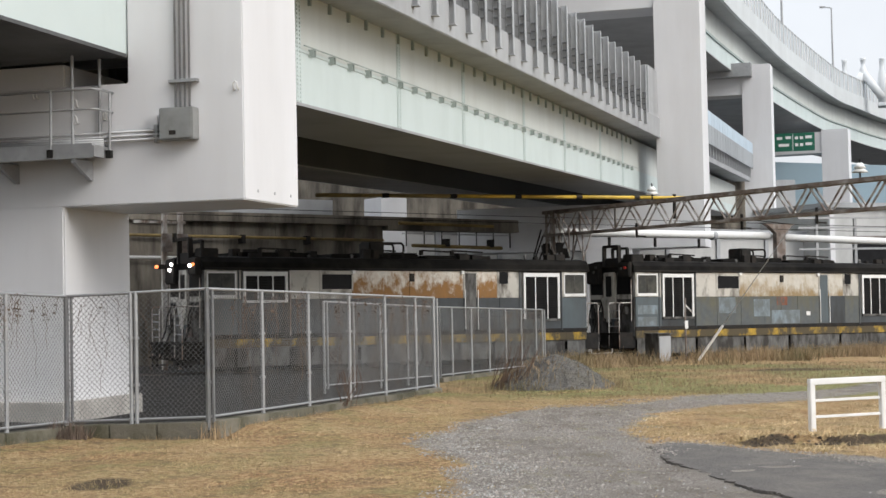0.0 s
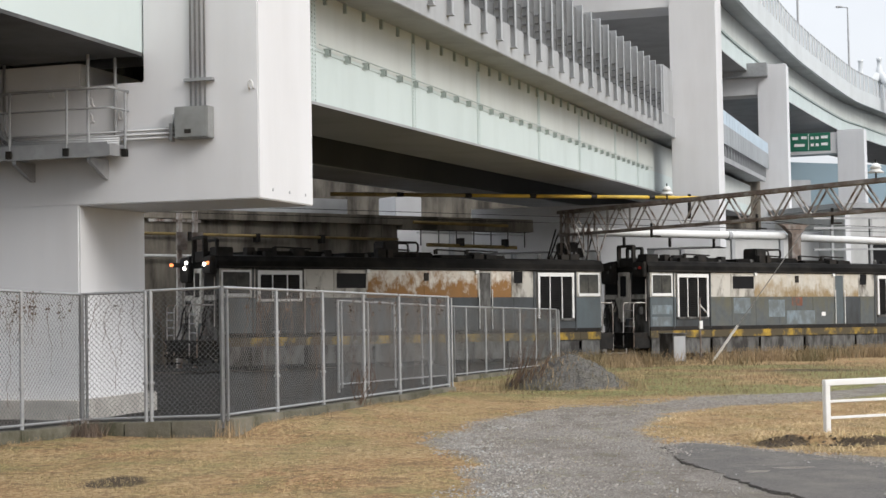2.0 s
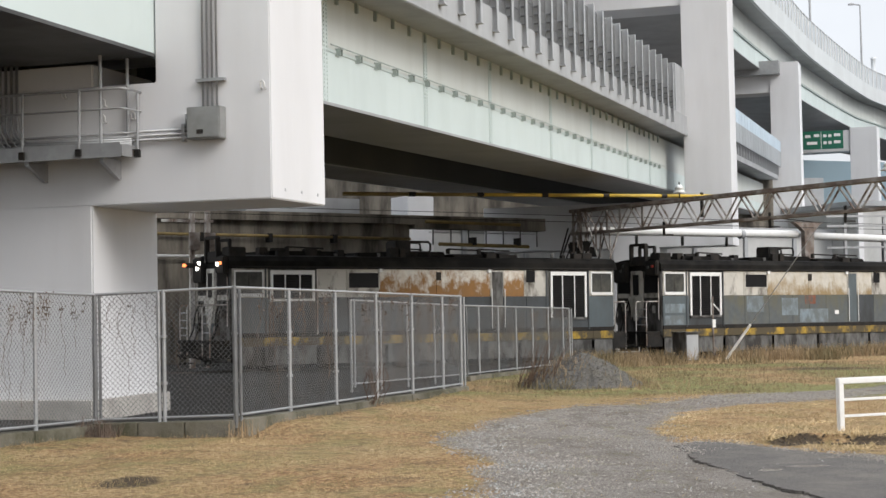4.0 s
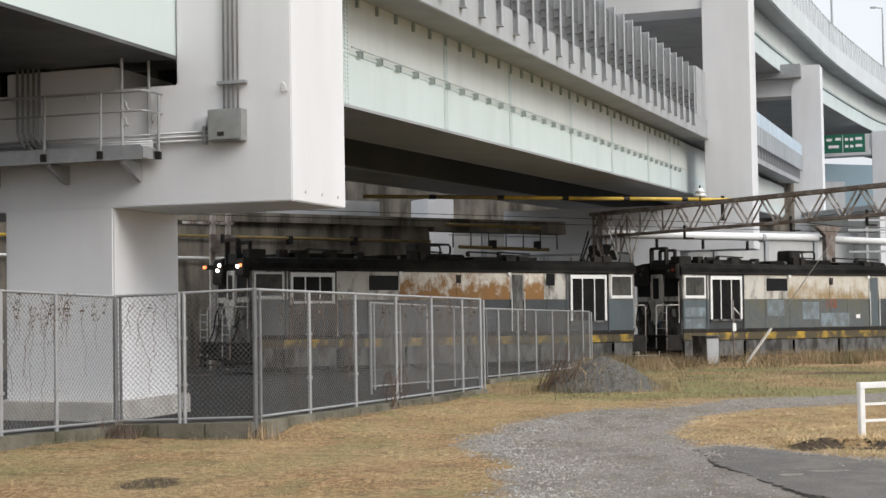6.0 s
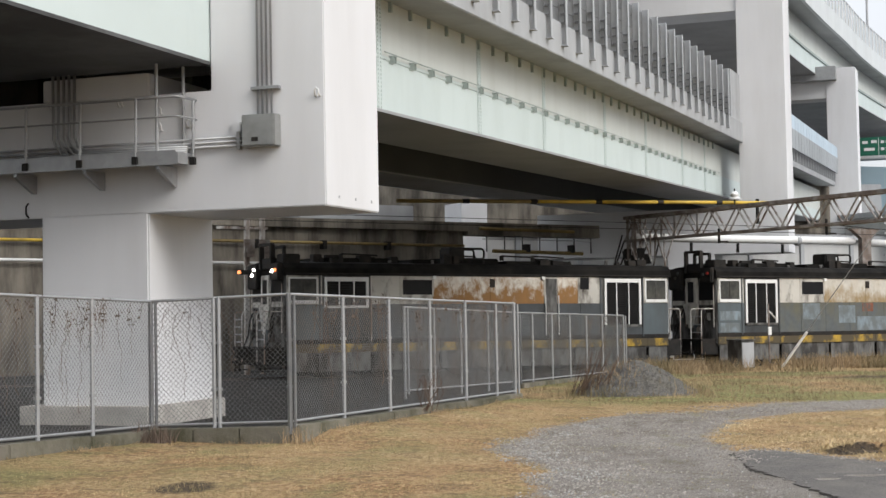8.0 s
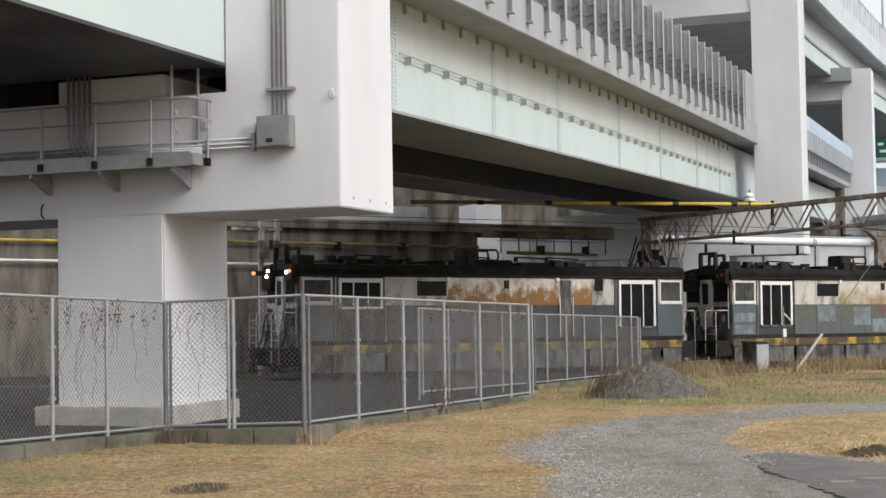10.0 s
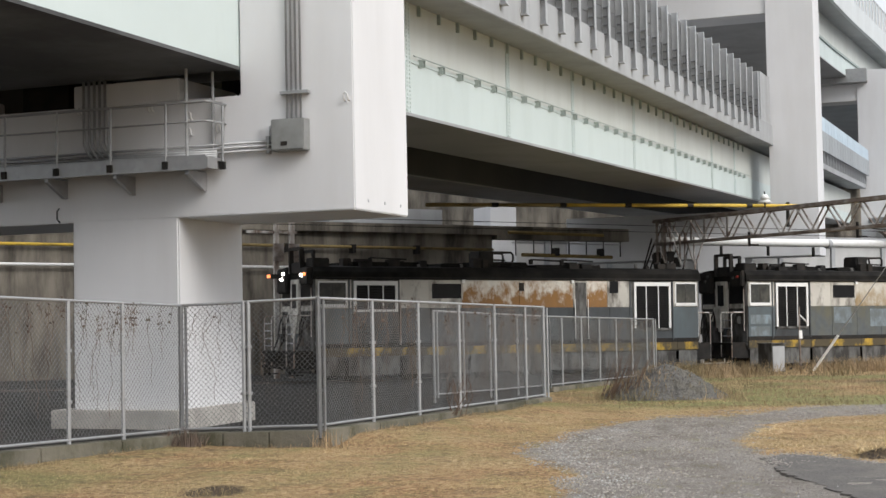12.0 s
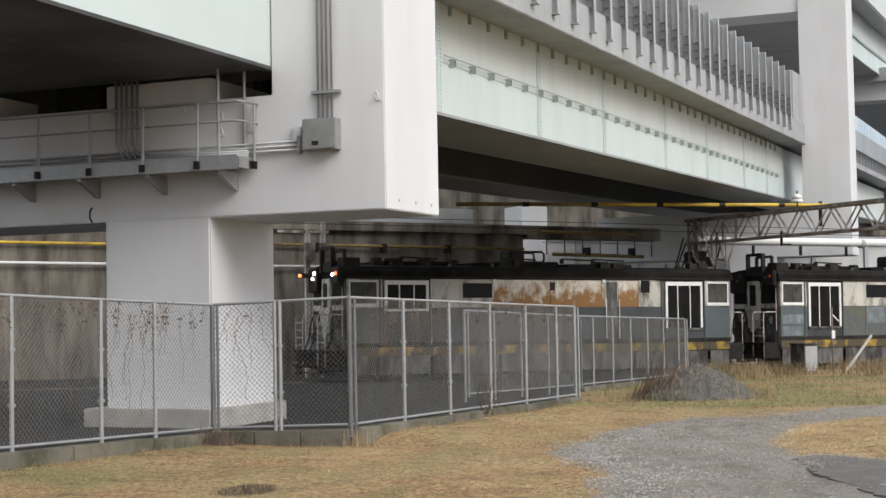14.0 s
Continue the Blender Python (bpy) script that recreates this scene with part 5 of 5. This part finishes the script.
        boxed("number_plate_bar", (9.0, 9.22, -0.017, 0.0, 1.62, 1.78), M["white"], lo, "small white plate") if not lit else None
    # front end
    X = S0
    fr = part("front", (lambda g: (box(g, X - 0.05, X + 0.03, 0.03, 2.77, 0.9, 3.5), g)[1])(bmesh.new()), M["skirt"], lo, "grimy grey front end", 0.02)
    for y0, y1 in ((0.15, 1.0), (1.85, 2.65)):
        boxed("windscreen", (X - 0.075, X - 0.05, y0, y1, 2.55, 3.3), M["glass"], fr, "black windscreen", 0.02)
        boxed("windscreen_sill", (X - 0.09, X - 0.05, y0, y1, 2.35, 2.52), M["cream_loco"], fr)
    dd = boxed("gangway_door", (X - 0.16, X - 0.05, 1.1, 1.75, 1.6, 3.4), M["cream_loco"], fr, "pale front gangway door", 0.02)
    boxed("door_window", (X - 0.17, X - 0.16, 1.25, 1.6, 2.45, 3.25), M["glass"], fr)
    bm = bmesh.new()
    prism(bm, [(0.95, 2.4), (1.9, 2.4), (1.62, 1.75), (1.55, 1.45), (1.3, 1.45), (1.22, 1.75)], lambda q, s: (X - 0.2 + 0.03 * s, q[0], q[1]))
    part("front_plate", bm, M["cream_loco"], fr, "dirty white front shield plate")
    # roof-mounted lamp housing and marker housings
    for x0, x1, zt in ((X - 0.25, X - 0.1, 4.46), (X + 0.2, X + 0.3, 4.38)):
        bm = bmesh.new()
        prism(bm, [(0.7, 3.6), (0.7, zt - 0.06), (0.76, zt), (1.64, zt), (1.7, zt - 0.06), (1.7, 3.6), (1.6, 3.6), (1.6, zt - 0.1), (0.8, zt - 0.1), (0.8, 3.6)],
              lambda q, t, x0=x0, x1=x1: (x0 + (x1 - x0) * t, q[0], q[1]))
        part("lamp_hoop", bm, M["black"], lo, "black steel hoop over the roof lamp")
    boxed("lamp_housing", (X - 0.2, X + 0.3, 0.82, 1.58, 3.6, 3.96), M["black"], lo, "black roof lamp housing", 0.03)
    boxed("roof_locker", (X - 0.05, X + 0.55, 0.1, 0.68, 3.55, 4.08), M["black"], lo, bevel=0.03)
    for y0, y1, z0 in ((0.05, 0.75, 3.2), (1.9, 2.7, 2.95)):
        boxed("marker_housing", (X - 0.27, X - 0.04, y0, y1, z0, 3.78), M["black"], lo, "black lamp box", 0.04)
    boxed("marker_bracket", (X - 0.58, X - 0.2, 2.48, 2.62, 3.46, 3.62), M["black"], lo, bevel=0.02)
    for x, y, z, mm, nm in ((X - 0.33, 0.24, 3.55, "marker" if lit else "redlamp", "marker_lamp"), (X - 0.33, 0.5, 3.52, "headlight" if lit else "cabglass", "headlight"),
                            (X - 0.33, 2.05, 3.60, "headlight" if lit else "cabglass", "headlight"), (X - 0.33, 2.2, 3.42, "headlight" if lit else "cabglass", "headlight"),
                            (X - 0.66, 2.55, 3.54, "marker" if lit else "redlamp", "marker_lamp")):
        bm = bmesh.new()
        bar(bm, (x, y, z), (x + 0.1, y, z), 0.055, 12)
        part(nm, bm, M[mm], lo)
    # ladder rungs, jumper boxes and cables hung on the front
    for y0, y1, zs in ((0.12, 0.75, (1.3, 1.6, 1.9)), (2.05, 2.68, (1.2, 1.45, 1.7, 1.95))):
        for z in zs:
            bm = bmesh.new()
            bar(bm, (X - 0.7, y0, z), (X - 0.7, y1, z), 0.02, 6)
            part("rung", bm, M["galv"], lo)
    for y, z, w, mm in ((0.35, 1.75, 0.26, "skirt"), (0.85, 1.2, 0.2, "rust"), (2.0, 1.85, 0.3, "cream_loco"), (2.4, 1.3, 0.22, "skirt"), (1.05, 1.3, 0.16, "cabblue")):
        boxed("jumper_box", (X - 0.22, X - 0.05, y, y + w, z, z + 0.3), M[mm], lo, bevel=0.02)
    for y, dy in ((0.45, 0.15), (0.8, -0.2), (1.9, 0.2), (2.3, -0.25), (2.5, 0.05)):
        bm = bmesh.new()
        pipe(bm, [(X - 0.08, y, 2.3), (X - 0.25, y + dy * 0.3, 1.9), (X - 0.3, y + dy * 0.8, 1.4), (X - 0.45, y + dy, 1.05)], 0.028, 6)
        part("cable", bm, M["black"], lo)
    for y in (0.1, 1.02, 1.8, 2.66):
        bm = bmesh.new()
        bar(bm, (X - 0.12, y, 1.5), (X - 0.12, y, 3.1), 0.018, 6)
        part("grab_rail", bm, M["mastpaint"], lo)
    # platform, rails, steps, coupler and hoses
    boxed("end_platform", (X - 0.75, X, 0.1, 2.7, 0.95, 1.05), M["black"], lo, bevel=0.01)
    for y in (0.12, 0.75, 2.05, 2.68):
        bm = bmesh.new()
        pipe(bm, [(X - 0.72, y, 0.5), (X - 0.72, y, 2.1), (X - 0.66, y, 2.2), (X - 0.1, y, 2.2)], 0.022, 6)
        part("handrail", bm, M["mastpaint"], lo)
    for y in (0.12, 2.3):
        bm = bmesh.new()
        for z in (0.25, 0.55):
            box(bm, X - 0.75, X - 0.4, y, y + 0.42, z, z + 0.04)
        box(bm, X - 0.72, X - 0.68, y, y + 0.03, 0.2, 1.0)
        box(bm, X - 0.72, X - 0.68, y + 0.39, y + 0.42, 0.2, 1.0)
        part("step", bm, M["black"], lo)
    bm = bmesh.new()
    box(bm, X - 1.1, X, 1.25, 1.55, 0.72, 1.02)
    box(bm, X - 1.25, X - 0.95, 1.15, 1.65, 0.68, 1.06)
    part("coupler", bm, M["black"], lo)
    for y in (0.6, 0.85, 1.9, 2.15):
        bm = bmesh.new()
        pipe(bm, [(X - 0.3, y, 0.95), (X - 0.6, y, 0.75), (X - 0.8, y + 0.05, 0.45), (X - 1.0, y + 0.1, 0.55)], 0.035, 6)
        part("hose", bm, M["black"], lo)
    boxed("buffer_beam", (X - 0.7, X + 0.1, 0.1, 2.7, 0.45, 0.95), M["black"], lo, bevel=0.02)
    boxed("rear_platform", (S1, S1 + 0.7, 0.1, 2.7, 0.45, 1.05), M["black"], lo, bevel=0.02)
    for y in (0.12, 0.75, 2.68):
        bm = bmesh.new()
        pipe(bm, [(S1 + 0.66, y, 0.4), (S1 + 0.66, y, 2.1), (S1 + 0.6, y, 2.2), (S1 + 0.05, y, 2.2)], 0.022, 6)
        part("handrail", bm, M["mastpaint"], lo)
    # bogies
    for c in (2.4, 7.55, 12.7):
        boxed("bogie_frame", (c - 1.6, c + 1.6, 0.35, 2.45, 0.3, 0.75), M["black"], lo, bevel=0.03)
        for d in (-1.1, 1.1):
            for y in (0.6, 2.1):
                bm = bmesh.new()
                bar(bm, (c + d, y, 0.5), (c + d, y + 0.13, 0.5), 0.5, 20)
                part("wheel", bm, M["black"], lo)
    return lo


locomotive(RAIL, True, "weathered cream and slate electric locomotive with rusty panels and lit lamps")
locomotive(RAIL @ Matrix.Translation((17.86, 0, 0)), False, "weathered cream and slate electric locomotive with faded blue patches")
locomotive(RAIL @ Matrix.Translation((35.72, 0, 0)), False, "weathered cream and slate electric locomotive at the end of the set")

track = thing("railway_track", RAIL, "rusty railway track on ballast", "railway track", kind="structure")
for y in (0.86, 1.93):
    boxed("rail", (-40, 60, y - 0.035, y + 0.035, -0.15, 0.0), M["rust"], track)
sl_bm = bmesh.new()
box(sl_bm, -0.11, 0.11, 0.2, 2.6, -0.28, -0.15)
sl_me = mesh_of("sleeper", sl_bm, M["kerb"])
for i in range(90):
    ob = new("sleeper", sl_me)
    ob.location, ob.parent = (-14 + 0.6 * i, 0, 0), track

# ---- trackside ----
E1, E2 = Vector((0.863, 0.5045, 0)), Vector((-0.5045, 0.863, 0))
ub = thing("trackside_cabinet", pose(9.75, 53.55, -0.72, 0, 0, 30.3), "grey steel trackside cabinet standing in weeds", "cabinet")
boxed("case", (-0.1, 0.52, 0, 0.75, 0, 1.02), M["skirt"], ub, bevel=0.015)
boxed("door", (-0.06, 0.48, -0.018, 0.0, 0.06, 0.95), M["fascia"], ub, "pale grey door with dark stains", 0.006)
boxed("roof", (-0.13, 0.55, -0.04, 0.78, 1.02, 1.06), M["skirt"], ub, bevel=0.01)
cab2 = thing("signal_post", pose(11.0, 55.2, -0.75, 0, 0, 30.3), "thin rusty signal post with a white plate", "signal post")
bm = bmesh.new()
bar(bm, (0, 0, 0), (0, 0, 2.35), 0.035, 8)
part("post", bm, M["rust"], cab2)
boxed("plate", (-0.06, 0.1, -0.05, -0.02, 1.2, 1.5), M["white"], cab2, bevel=0.01)
bm = bmesh.new()
bar(bm, (0, 0, 2.1), (0.35, 0, 1.8), 0.025, 6)
part("arm", bm, M["white"], cab2)

guy = thing("guy_wire", Matrix(), "steel guy wire with a white guard tube", "guy wire")
g0, g1 = Vector((11.19, 54.1, -0.74)), Vector((14.3, 52.2, 4.1))
bm = bmesh.new()
bar(bm, g0, g1, 0.014, 6)
part("wire", bm, M["galv"], guy)
bm = bmesh.new()
bar(bm, g0.lerp(g1, 0.01), g0.lerp(g1, 0.27), 0.048, 10)
part("guard", bm, M["porcelain"], guy)

# lattice beam over the tracks
Q0 = Vector((13.3, 50.0, 0))
tb = thing("catenary_gantry", Matrix(), "rusty steel lattice gantry beam over the railway tracks", "gantry")
ZB, ZT, DEP = 4.28, 5.22, 0.26


def at_beam(d, side, z):
    return Q0 + E2 * d + E1 * (side * DEP) + Vector((0, 0, z))


for side in (0, 1):
    for z in (ZB, ZT):
        bm = bmesh.new()
        bar(bm, at_beam(-9, side, z), at_beam(13.5, side, z), 0.095 if z == ZT else 0.07, 4)
        part("chord", bm, M["rust"], tb)
    d = -8.3
    while d < 13:
        for a, b_ in ((d, d + 0.78), (d + 1.56, d + 0.78)):
            bm = bmesh.new()
            bar(bm, at_beam(a, side, ZB), at_beam(b_, side, ZT), 0.036, 4)
            part("lattice_bar", bm, M["rustpale"], tb)
        d += 1.56
d = -9.0
while d < 13.5:
    bm = bmesh.new()
    bar(bm, at_beam(d, 0, ZB), at_beam(d + 0.6, 1, ZB), 0.025, 4)
    bar(bm, at_beam(d, 0, ZT), at_beam(d + 0.6, 1, ZT), 0.025, 4)
    part("cross_bar", bm, M["rust"], tb)
    d += 1.24
for d in (12.8, -8.6):
    for side in (0, 1):
        bm = bmesh.new()
        z0 = -1.0
        bar(bm, at_beam(d, side, z0), at_beam(d, side, ZT), 0.07, 4)
        bar(bm, at_beam(d + 0.5, side, z0), at_beam(d + 0.5, side, ZT), 0.07, 4)
        for i in range(7):
            bar(bm, at_beam(d, side, z0 + 0.9 * i), at_beam(d + 0.5, side, z0 + 0.9 * (i + 1)), 0.03, 4)
        part("leg", bm, M["rust"], tb)
for d in (7.7, 2.0, -1.5):
    bm = bmesh.new()
    bar(bm, at_beam(d, 0.5, ZB - 0.35), at_beam(d, 0.5, ZB + 0.2), 0.05, 6)
    bar(bm, at_beam(d, 0.5, ZB - 0.3), at_beam(d, 2.2, ZB - 0.3), 0.03, 6)
    part("hanger", bm, M["black"], tb)
bm = bmesh.new()
bar(bm, at_beam(1.7, 0.0, ZB), g1, 0.018, 6)
part("hanger", bm, M["black"], tb)

for d in (11.15, 10.3, 8.9):
    p = at_beam(d, 0, ZB)
    bm = bmesh.new()
    box(bm, -0.06, 0.06, -0.09, -0.06, 0.0, 1.0, Matrix.Translation(p) @ pose(0, 0, 0, 0, 0, 120.3))
    part("gusset_plate", bm, M["rustpale"], tb, "pale flaking gusset plate")
rg = random.Random(17)
for i in range(20):
    d = 12.4 + rg.uniform(-1.3, 1.6)
    p = at_beam(d, rg.uniform(-1.5, 1.5), rg.uniform(2.9, 3.6))
    bm = bmesh.new()
    bar(bm, p, p + Vector((rg.uniform(-0.5, 0.5), rg.uniform(-0.3, 0.3), rg.uniform(0.7, 1.7))), 0.035, 5)
    part("strut", bm, (M["rust"], M["black"], M["rustpale"])[i % 3], tb)
for i in range(4):
    p = at_beam(12.0 + 0.45 * i, -0.6, 3.3 + 0.25 * (i % 2))
    bm = bmesh.new()
    box(bm, p.x, p.x + 0.28, p.y, p.y + 0.2, p.z, p.z + 0.4)
    part("switch_box", bm, M["black"], tb)
wires_thing = thing("overhead_wires", RAIL, "thin dark overhead wires above the railway", "overhead line")
for y, z0, z1, a, b_ in ((1.4, 5.2, 5.35, -20, 60), (3.2, 5.6, 5.7, -20, 60)):
    bm = bmesh.new()
    bar(bm, (a, y, z0), (b_, y, z1), 0.016, 4)
    part("wire", bm, M["black"], wires_thing)



def insulator(p):
    th = thing("insulator", Matrix.Translation(p), "white porcelain bell insulator on the gantry", "insulator", "insulators")
    bm = bmesh.new()
    for z, r in ((0.0, 0.27), (0.14, 0.2)):
        bar(bm, (0, 0, z), (0, 0, z + 0.16), r, 14, 0.08)
    part("bell", bm, M["porcelain"], th, smooth=True)
    bm = bmesh.new()
    bar(bm, (0, 0, -0.25), (0, 0, 0.02), 0.03, 6)
    bar(bm, (0, 0, 0.28), (0, 0, 0.42), 0.025, 6)
    part("pin", bm, M["black"], th)


insulator(at_beam(6.75, 0.5, ZT + 0.28))
insulator(at_beam(-3.4, 0.5, ZT + 0.26))

# yellow covered contact line
yl = thing("covered_line", RAIL, "overhead line in yellow protective covers", "overhead line")
def yz(s): return 6.06 + 0.0255 * (s - 5.5)
s = 4.6
while s < 21:
    bm = bmesh.new()
    bar(bm, (s, 1.4, yz(s)), (s + 2.62, 1.4, yz(s + 2.62)), 0.07, 8)
    part("cover", bm, M["dullyellow" if s < 10 else "yellow"], yl, smooth=True)
    bm = bmesh.new()
    bar(bm, (s + 2.62, 1.4, yz(s + 2.62)), (s + 2.9, 1.4, yz(s + 2.9)), 0.085, 8)
    part("joint", bm, M["black"], yl)
    s += 2.9
boxed("hanger", (20.9, 21.0, 1.35, 1.45, 5.6, 6.6), M["black"], yl)

# white pipe beside the tracks, on a rusty post
wp = thing("white_pipe", RAIL, "thick white pipe carried beside the railway", "pipe")
for a, b_ in ((17.2, 29.2), (29.9, 48)):
    bm = bmesh.new()
    pipe(bm, [(a, 4.5, 5.14), (b_, 4.5, 5.2 - (0.25 if a > 25 else 0))], 0.17, 14)
    part("tube", bm, M["white"], wp, smooth=True)
    bm = bmesh.new()
    bar(bm, (b_ - 3.4, 4.5, 5.15 - (0.2 if a > 25 else 0)), (b_ - 3.2, 4.5, 5.15 - (0.2 if a > 25 else 0)), 0.2, 14)
    part("collar", bm, M["fascia"], wp)
bm = bmesh.new()
prism(bm, [(28.6, 5.75), (30.5, 5.75), (30.3, 5.62), (29.9, 5.3), (29.85, -0.6), (29.35, -0.6), (29.35, 5.3), (28.9, 5.62)], lambda q, t: (q[0], 4.1 + 0.25 * t, q[1]))
part("post", bm, M["rust"], wp, "rusty T-headed steel post")
for s_ in (20, 22.5, 25.0):
    boxed("bracket", (s_, s_ + 0.08, 4.45, 4.55, 4.6, 5.0), M["black"], wp)

# ---- walls behind the railway ----
rw = thing("retaining_wall", RAIL, "dark stained concrete retaining wall behind the railway", "retaining wall", kind="structure")
s = -60.0
while s < 13.0:
    boxed("wall_panel", (s + 0.01, min(s + 2.2, 13.4), 12, 12.5, -1.2, 5.72), M["wall"], rw)
    s += 2.2
boxed("coping", (-60, 20.5, 11.7, 12.6, 5.72, 6.12), M["wall"], rw, bevel=0.02)
boxed("ledge_beam", (13.5, 20.5, 11.7, 12.5, 5.55, 5.74), M["wall"], rw)
cp = thing("wall_pipes", RAIL, "yellow and white pipes along the retaining wall", "pipes")
for y, z0, r, mm, a, b_ in ((11.75, 5.12, 0.06, "dullyellow", 1.0, 13.3), (11.75, 5.12, 0.06, "yellow", -40, 0.98), (11.7, 4.36, 0.06, "white", -40, 6.0)):
    bm = bmesh.new()
    pipe(bm, [(a, y, z0), (b_, y, z0 - 0.003 * (b_ - a))], r, 8)
    part("pipe", bm, M[mm], cp, smooth=True)
bm = bmesh.new()
bar(bm, (14.8, 11.8, 4.88), (19.6, 11.8, 4.82), 0.08, 8)
part("pipe", bm, M["dullyellow"], cp)
bm = bmesh.new()
bar(bm, (14.0, 11.6, 5.85), (19.0, 11.6, 5.8), 0.07, 8)
part("pipe", bm, M["dullyellow"], cp)
for s_ in (-5.0, 0, 3.5, 6.5, 9.5, 16.5, 18.9):
    boxed("clip", (s_, s_ + 0.15, 11.6, 12.0, 4.85, 5.2), M["black"], cp)
# masts and clutter before the wall
for s_, y in ((0.85, 6.0), (1.45, 6.0)):
    mast = thing("catenary_mast", RAIL @ Matrix.Translation((s_, y, 0)), "rust-streaked pale overhead line mast", "mast", "line masts")
    boxed("pole", (-0.09, 0.09, -0.08, 0.08, -0.5, 6.2), M["mastpaint"], mast, bevel=0.01)
    boxed("arm", (-1.15, 0.2, -0.05, 0.05, 5.22, 5.32), M["mastpaint"], mast)
    boxed("box", (-0.16, 0.22, -0.22, -0.08, 4.2, 4.85), M["rust"], mast)
# pale structures in the distance, under the viaduct
col = thing("viaduct_column", RAIL, "plain white painted viaduct column", "column", "far columns")
boxed("shaft", (23.75, 25.5, 30, 32, -1.5, 8.6), M["pier"], col, bevel=0.03)
M["farwall"] = mat("pale_grey_far_wall", (0.50, 0.50, 0.49), 0.8, 0, 0.08, 0.3, (0.28, 0.28, 0.27), 0.6, 0.4, 0.1, 10, 0.6)
fb = thing("far_building", RAIL, "long pale grey building behind the viaduct", "building")
boxed("wall", (26.0, 92, 31, 40, -1.5, 7.0), M["farwall"], fb)
boxed("roof", (25.5, 92.5, 30.5, 40.5, 7.0, 7.3), M["fascia"], fb)
boxed("band", (26.0, 92, 30.9, 31.0, 4.2, 4.45), M["fascia"], fb)
for i in range(14):
    boxed("pilaster", (28 + 4.5 * i, 28.3 + 4.5 * i, 30.85, 31.02, -1.5, 7.0), M["fascia"], fb)
rl = thing("far_railing", RAIL, "thin dark railing before a far pale wall", "railing")
for i in range(9):
    boxed("post", (15.2 + 0.95 * i, 15.24 + 0.95 * i, 13.0, 13.04, 4.9, 6.0), M["black"], rl)
for z in (5.45, 5.7):
    boxed("rail", (15.0, 23.5, 13.0, 13.03, z, z + 0.05), M["galv"], rl)
fc = thing("far_shed", RAIL, "grey concrete platform block above the wall", "platform")
boxed("block", (6.5, 12.0, 14.0, 18.0, 5.0, 6.95), M["fascia"], fc)

# pipes, frames and sheds beyond the gantry
yd = thing("depot_shed", pose(38, 105, 0, 0, 0, 20), "pale grey depot sheds and racks beyond the railway", "shed")
boxed("wall", (-8, 45, 0, 12, -1.5, 7.6), M["farwall"], yd)
boxed("roof", (-8.4, 45.4, -0.4, 12.4, 7.6, 7.95), M["fascia"], yd)
for i in range(9):
    boxed("window", (-6 + 5 * i, -3 + 5 * i, -0.06, 0.02, 3.6, 5.6), M["glass"], yd)
    boxed("pilaster", (-8 + 5 * i, -7.6 + 5 * i, -0.2, 0.02, -1.5, 7.6), M["pier"], yd)
rack = thing("pipe_rack", pose(22, 76, 0, 0, 0, 12), "thin grey steel pipe rack beyond the gantry", "pipe rack")
for i in range(6):
    boxed("post", (2.2 * i, 2.2 * i + 0.14, 0, 0.14, -1.2, 5.6), M["galv"], rack)
for z in (3.9, 4.5, 5.0, 5.5):
    boxed("pipe", (-1, 13, -0.06, 0.06, z, z + 0.1), M["galv"] if z != 4.5 else M["rust"], rack)

# added beam fills a sky gap; its dark wall colour stands for shade
fv = thing("far_viaduct", RAIL, "dark viaduct edge added to close the gap beyond the railway", "viaduct")
boxed("edge_beam", (-30, 62, 37, 46, 6.7, 14), M["wall"], fv)
for i in range(6):
    boxed("column", (-26 + 16 * i, -24 + 16 * i, 40, 42, -1.6, 6.72), M["pier"], fv)
# ---- white barrier at the track ----
wb = thing("white_barrier", pose(5.68, 20.05, 0, 0, 0, 19.5), "white painted steel pipe barrier with three rails", "barrier")
zb = -0.281
for x in (0.0, 1.16):
    boxed("post", (x - 0.04, x + 0.04, -0.04, 0.04, zb - 0.3, zb + 0.67), M["white"], wb, bevel=0.008)
boxed("top_rail", (-0.042, 1.202, -0.042, 0.042, zb + 0.67, zb + 0.75), M["white"], wb, bevel=0.008)
for z in (0.22, 0.44):
    boxed("rail", (0.05, 1.11, -0.018, 0.018, zb + z, zb + z + 0.035), M["white"], wb, bevel=0.004)

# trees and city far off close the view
# distance haze is put into this blue-grey wall colour
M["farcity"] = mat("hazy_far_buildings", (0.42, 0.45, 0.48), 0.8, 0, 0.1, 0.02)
rc = random.Random(21)
for i in range(14):
    x = -260 + 40 * i
    h = rc.uniform(6, 13)
    c = thing("far_block", pose(x, 330 + rc.uniform(-20, 30), -2, 0, 0, rc.uniform(-10, 10)), "hazy grey building on the horizon", "building", "far buildings")
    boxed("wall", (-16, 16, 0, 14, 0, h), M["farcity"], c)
    boxed("roof", (-16.4, 16.4, -0.4, 14.4, h, h + 0.5), M["fascia"], c)
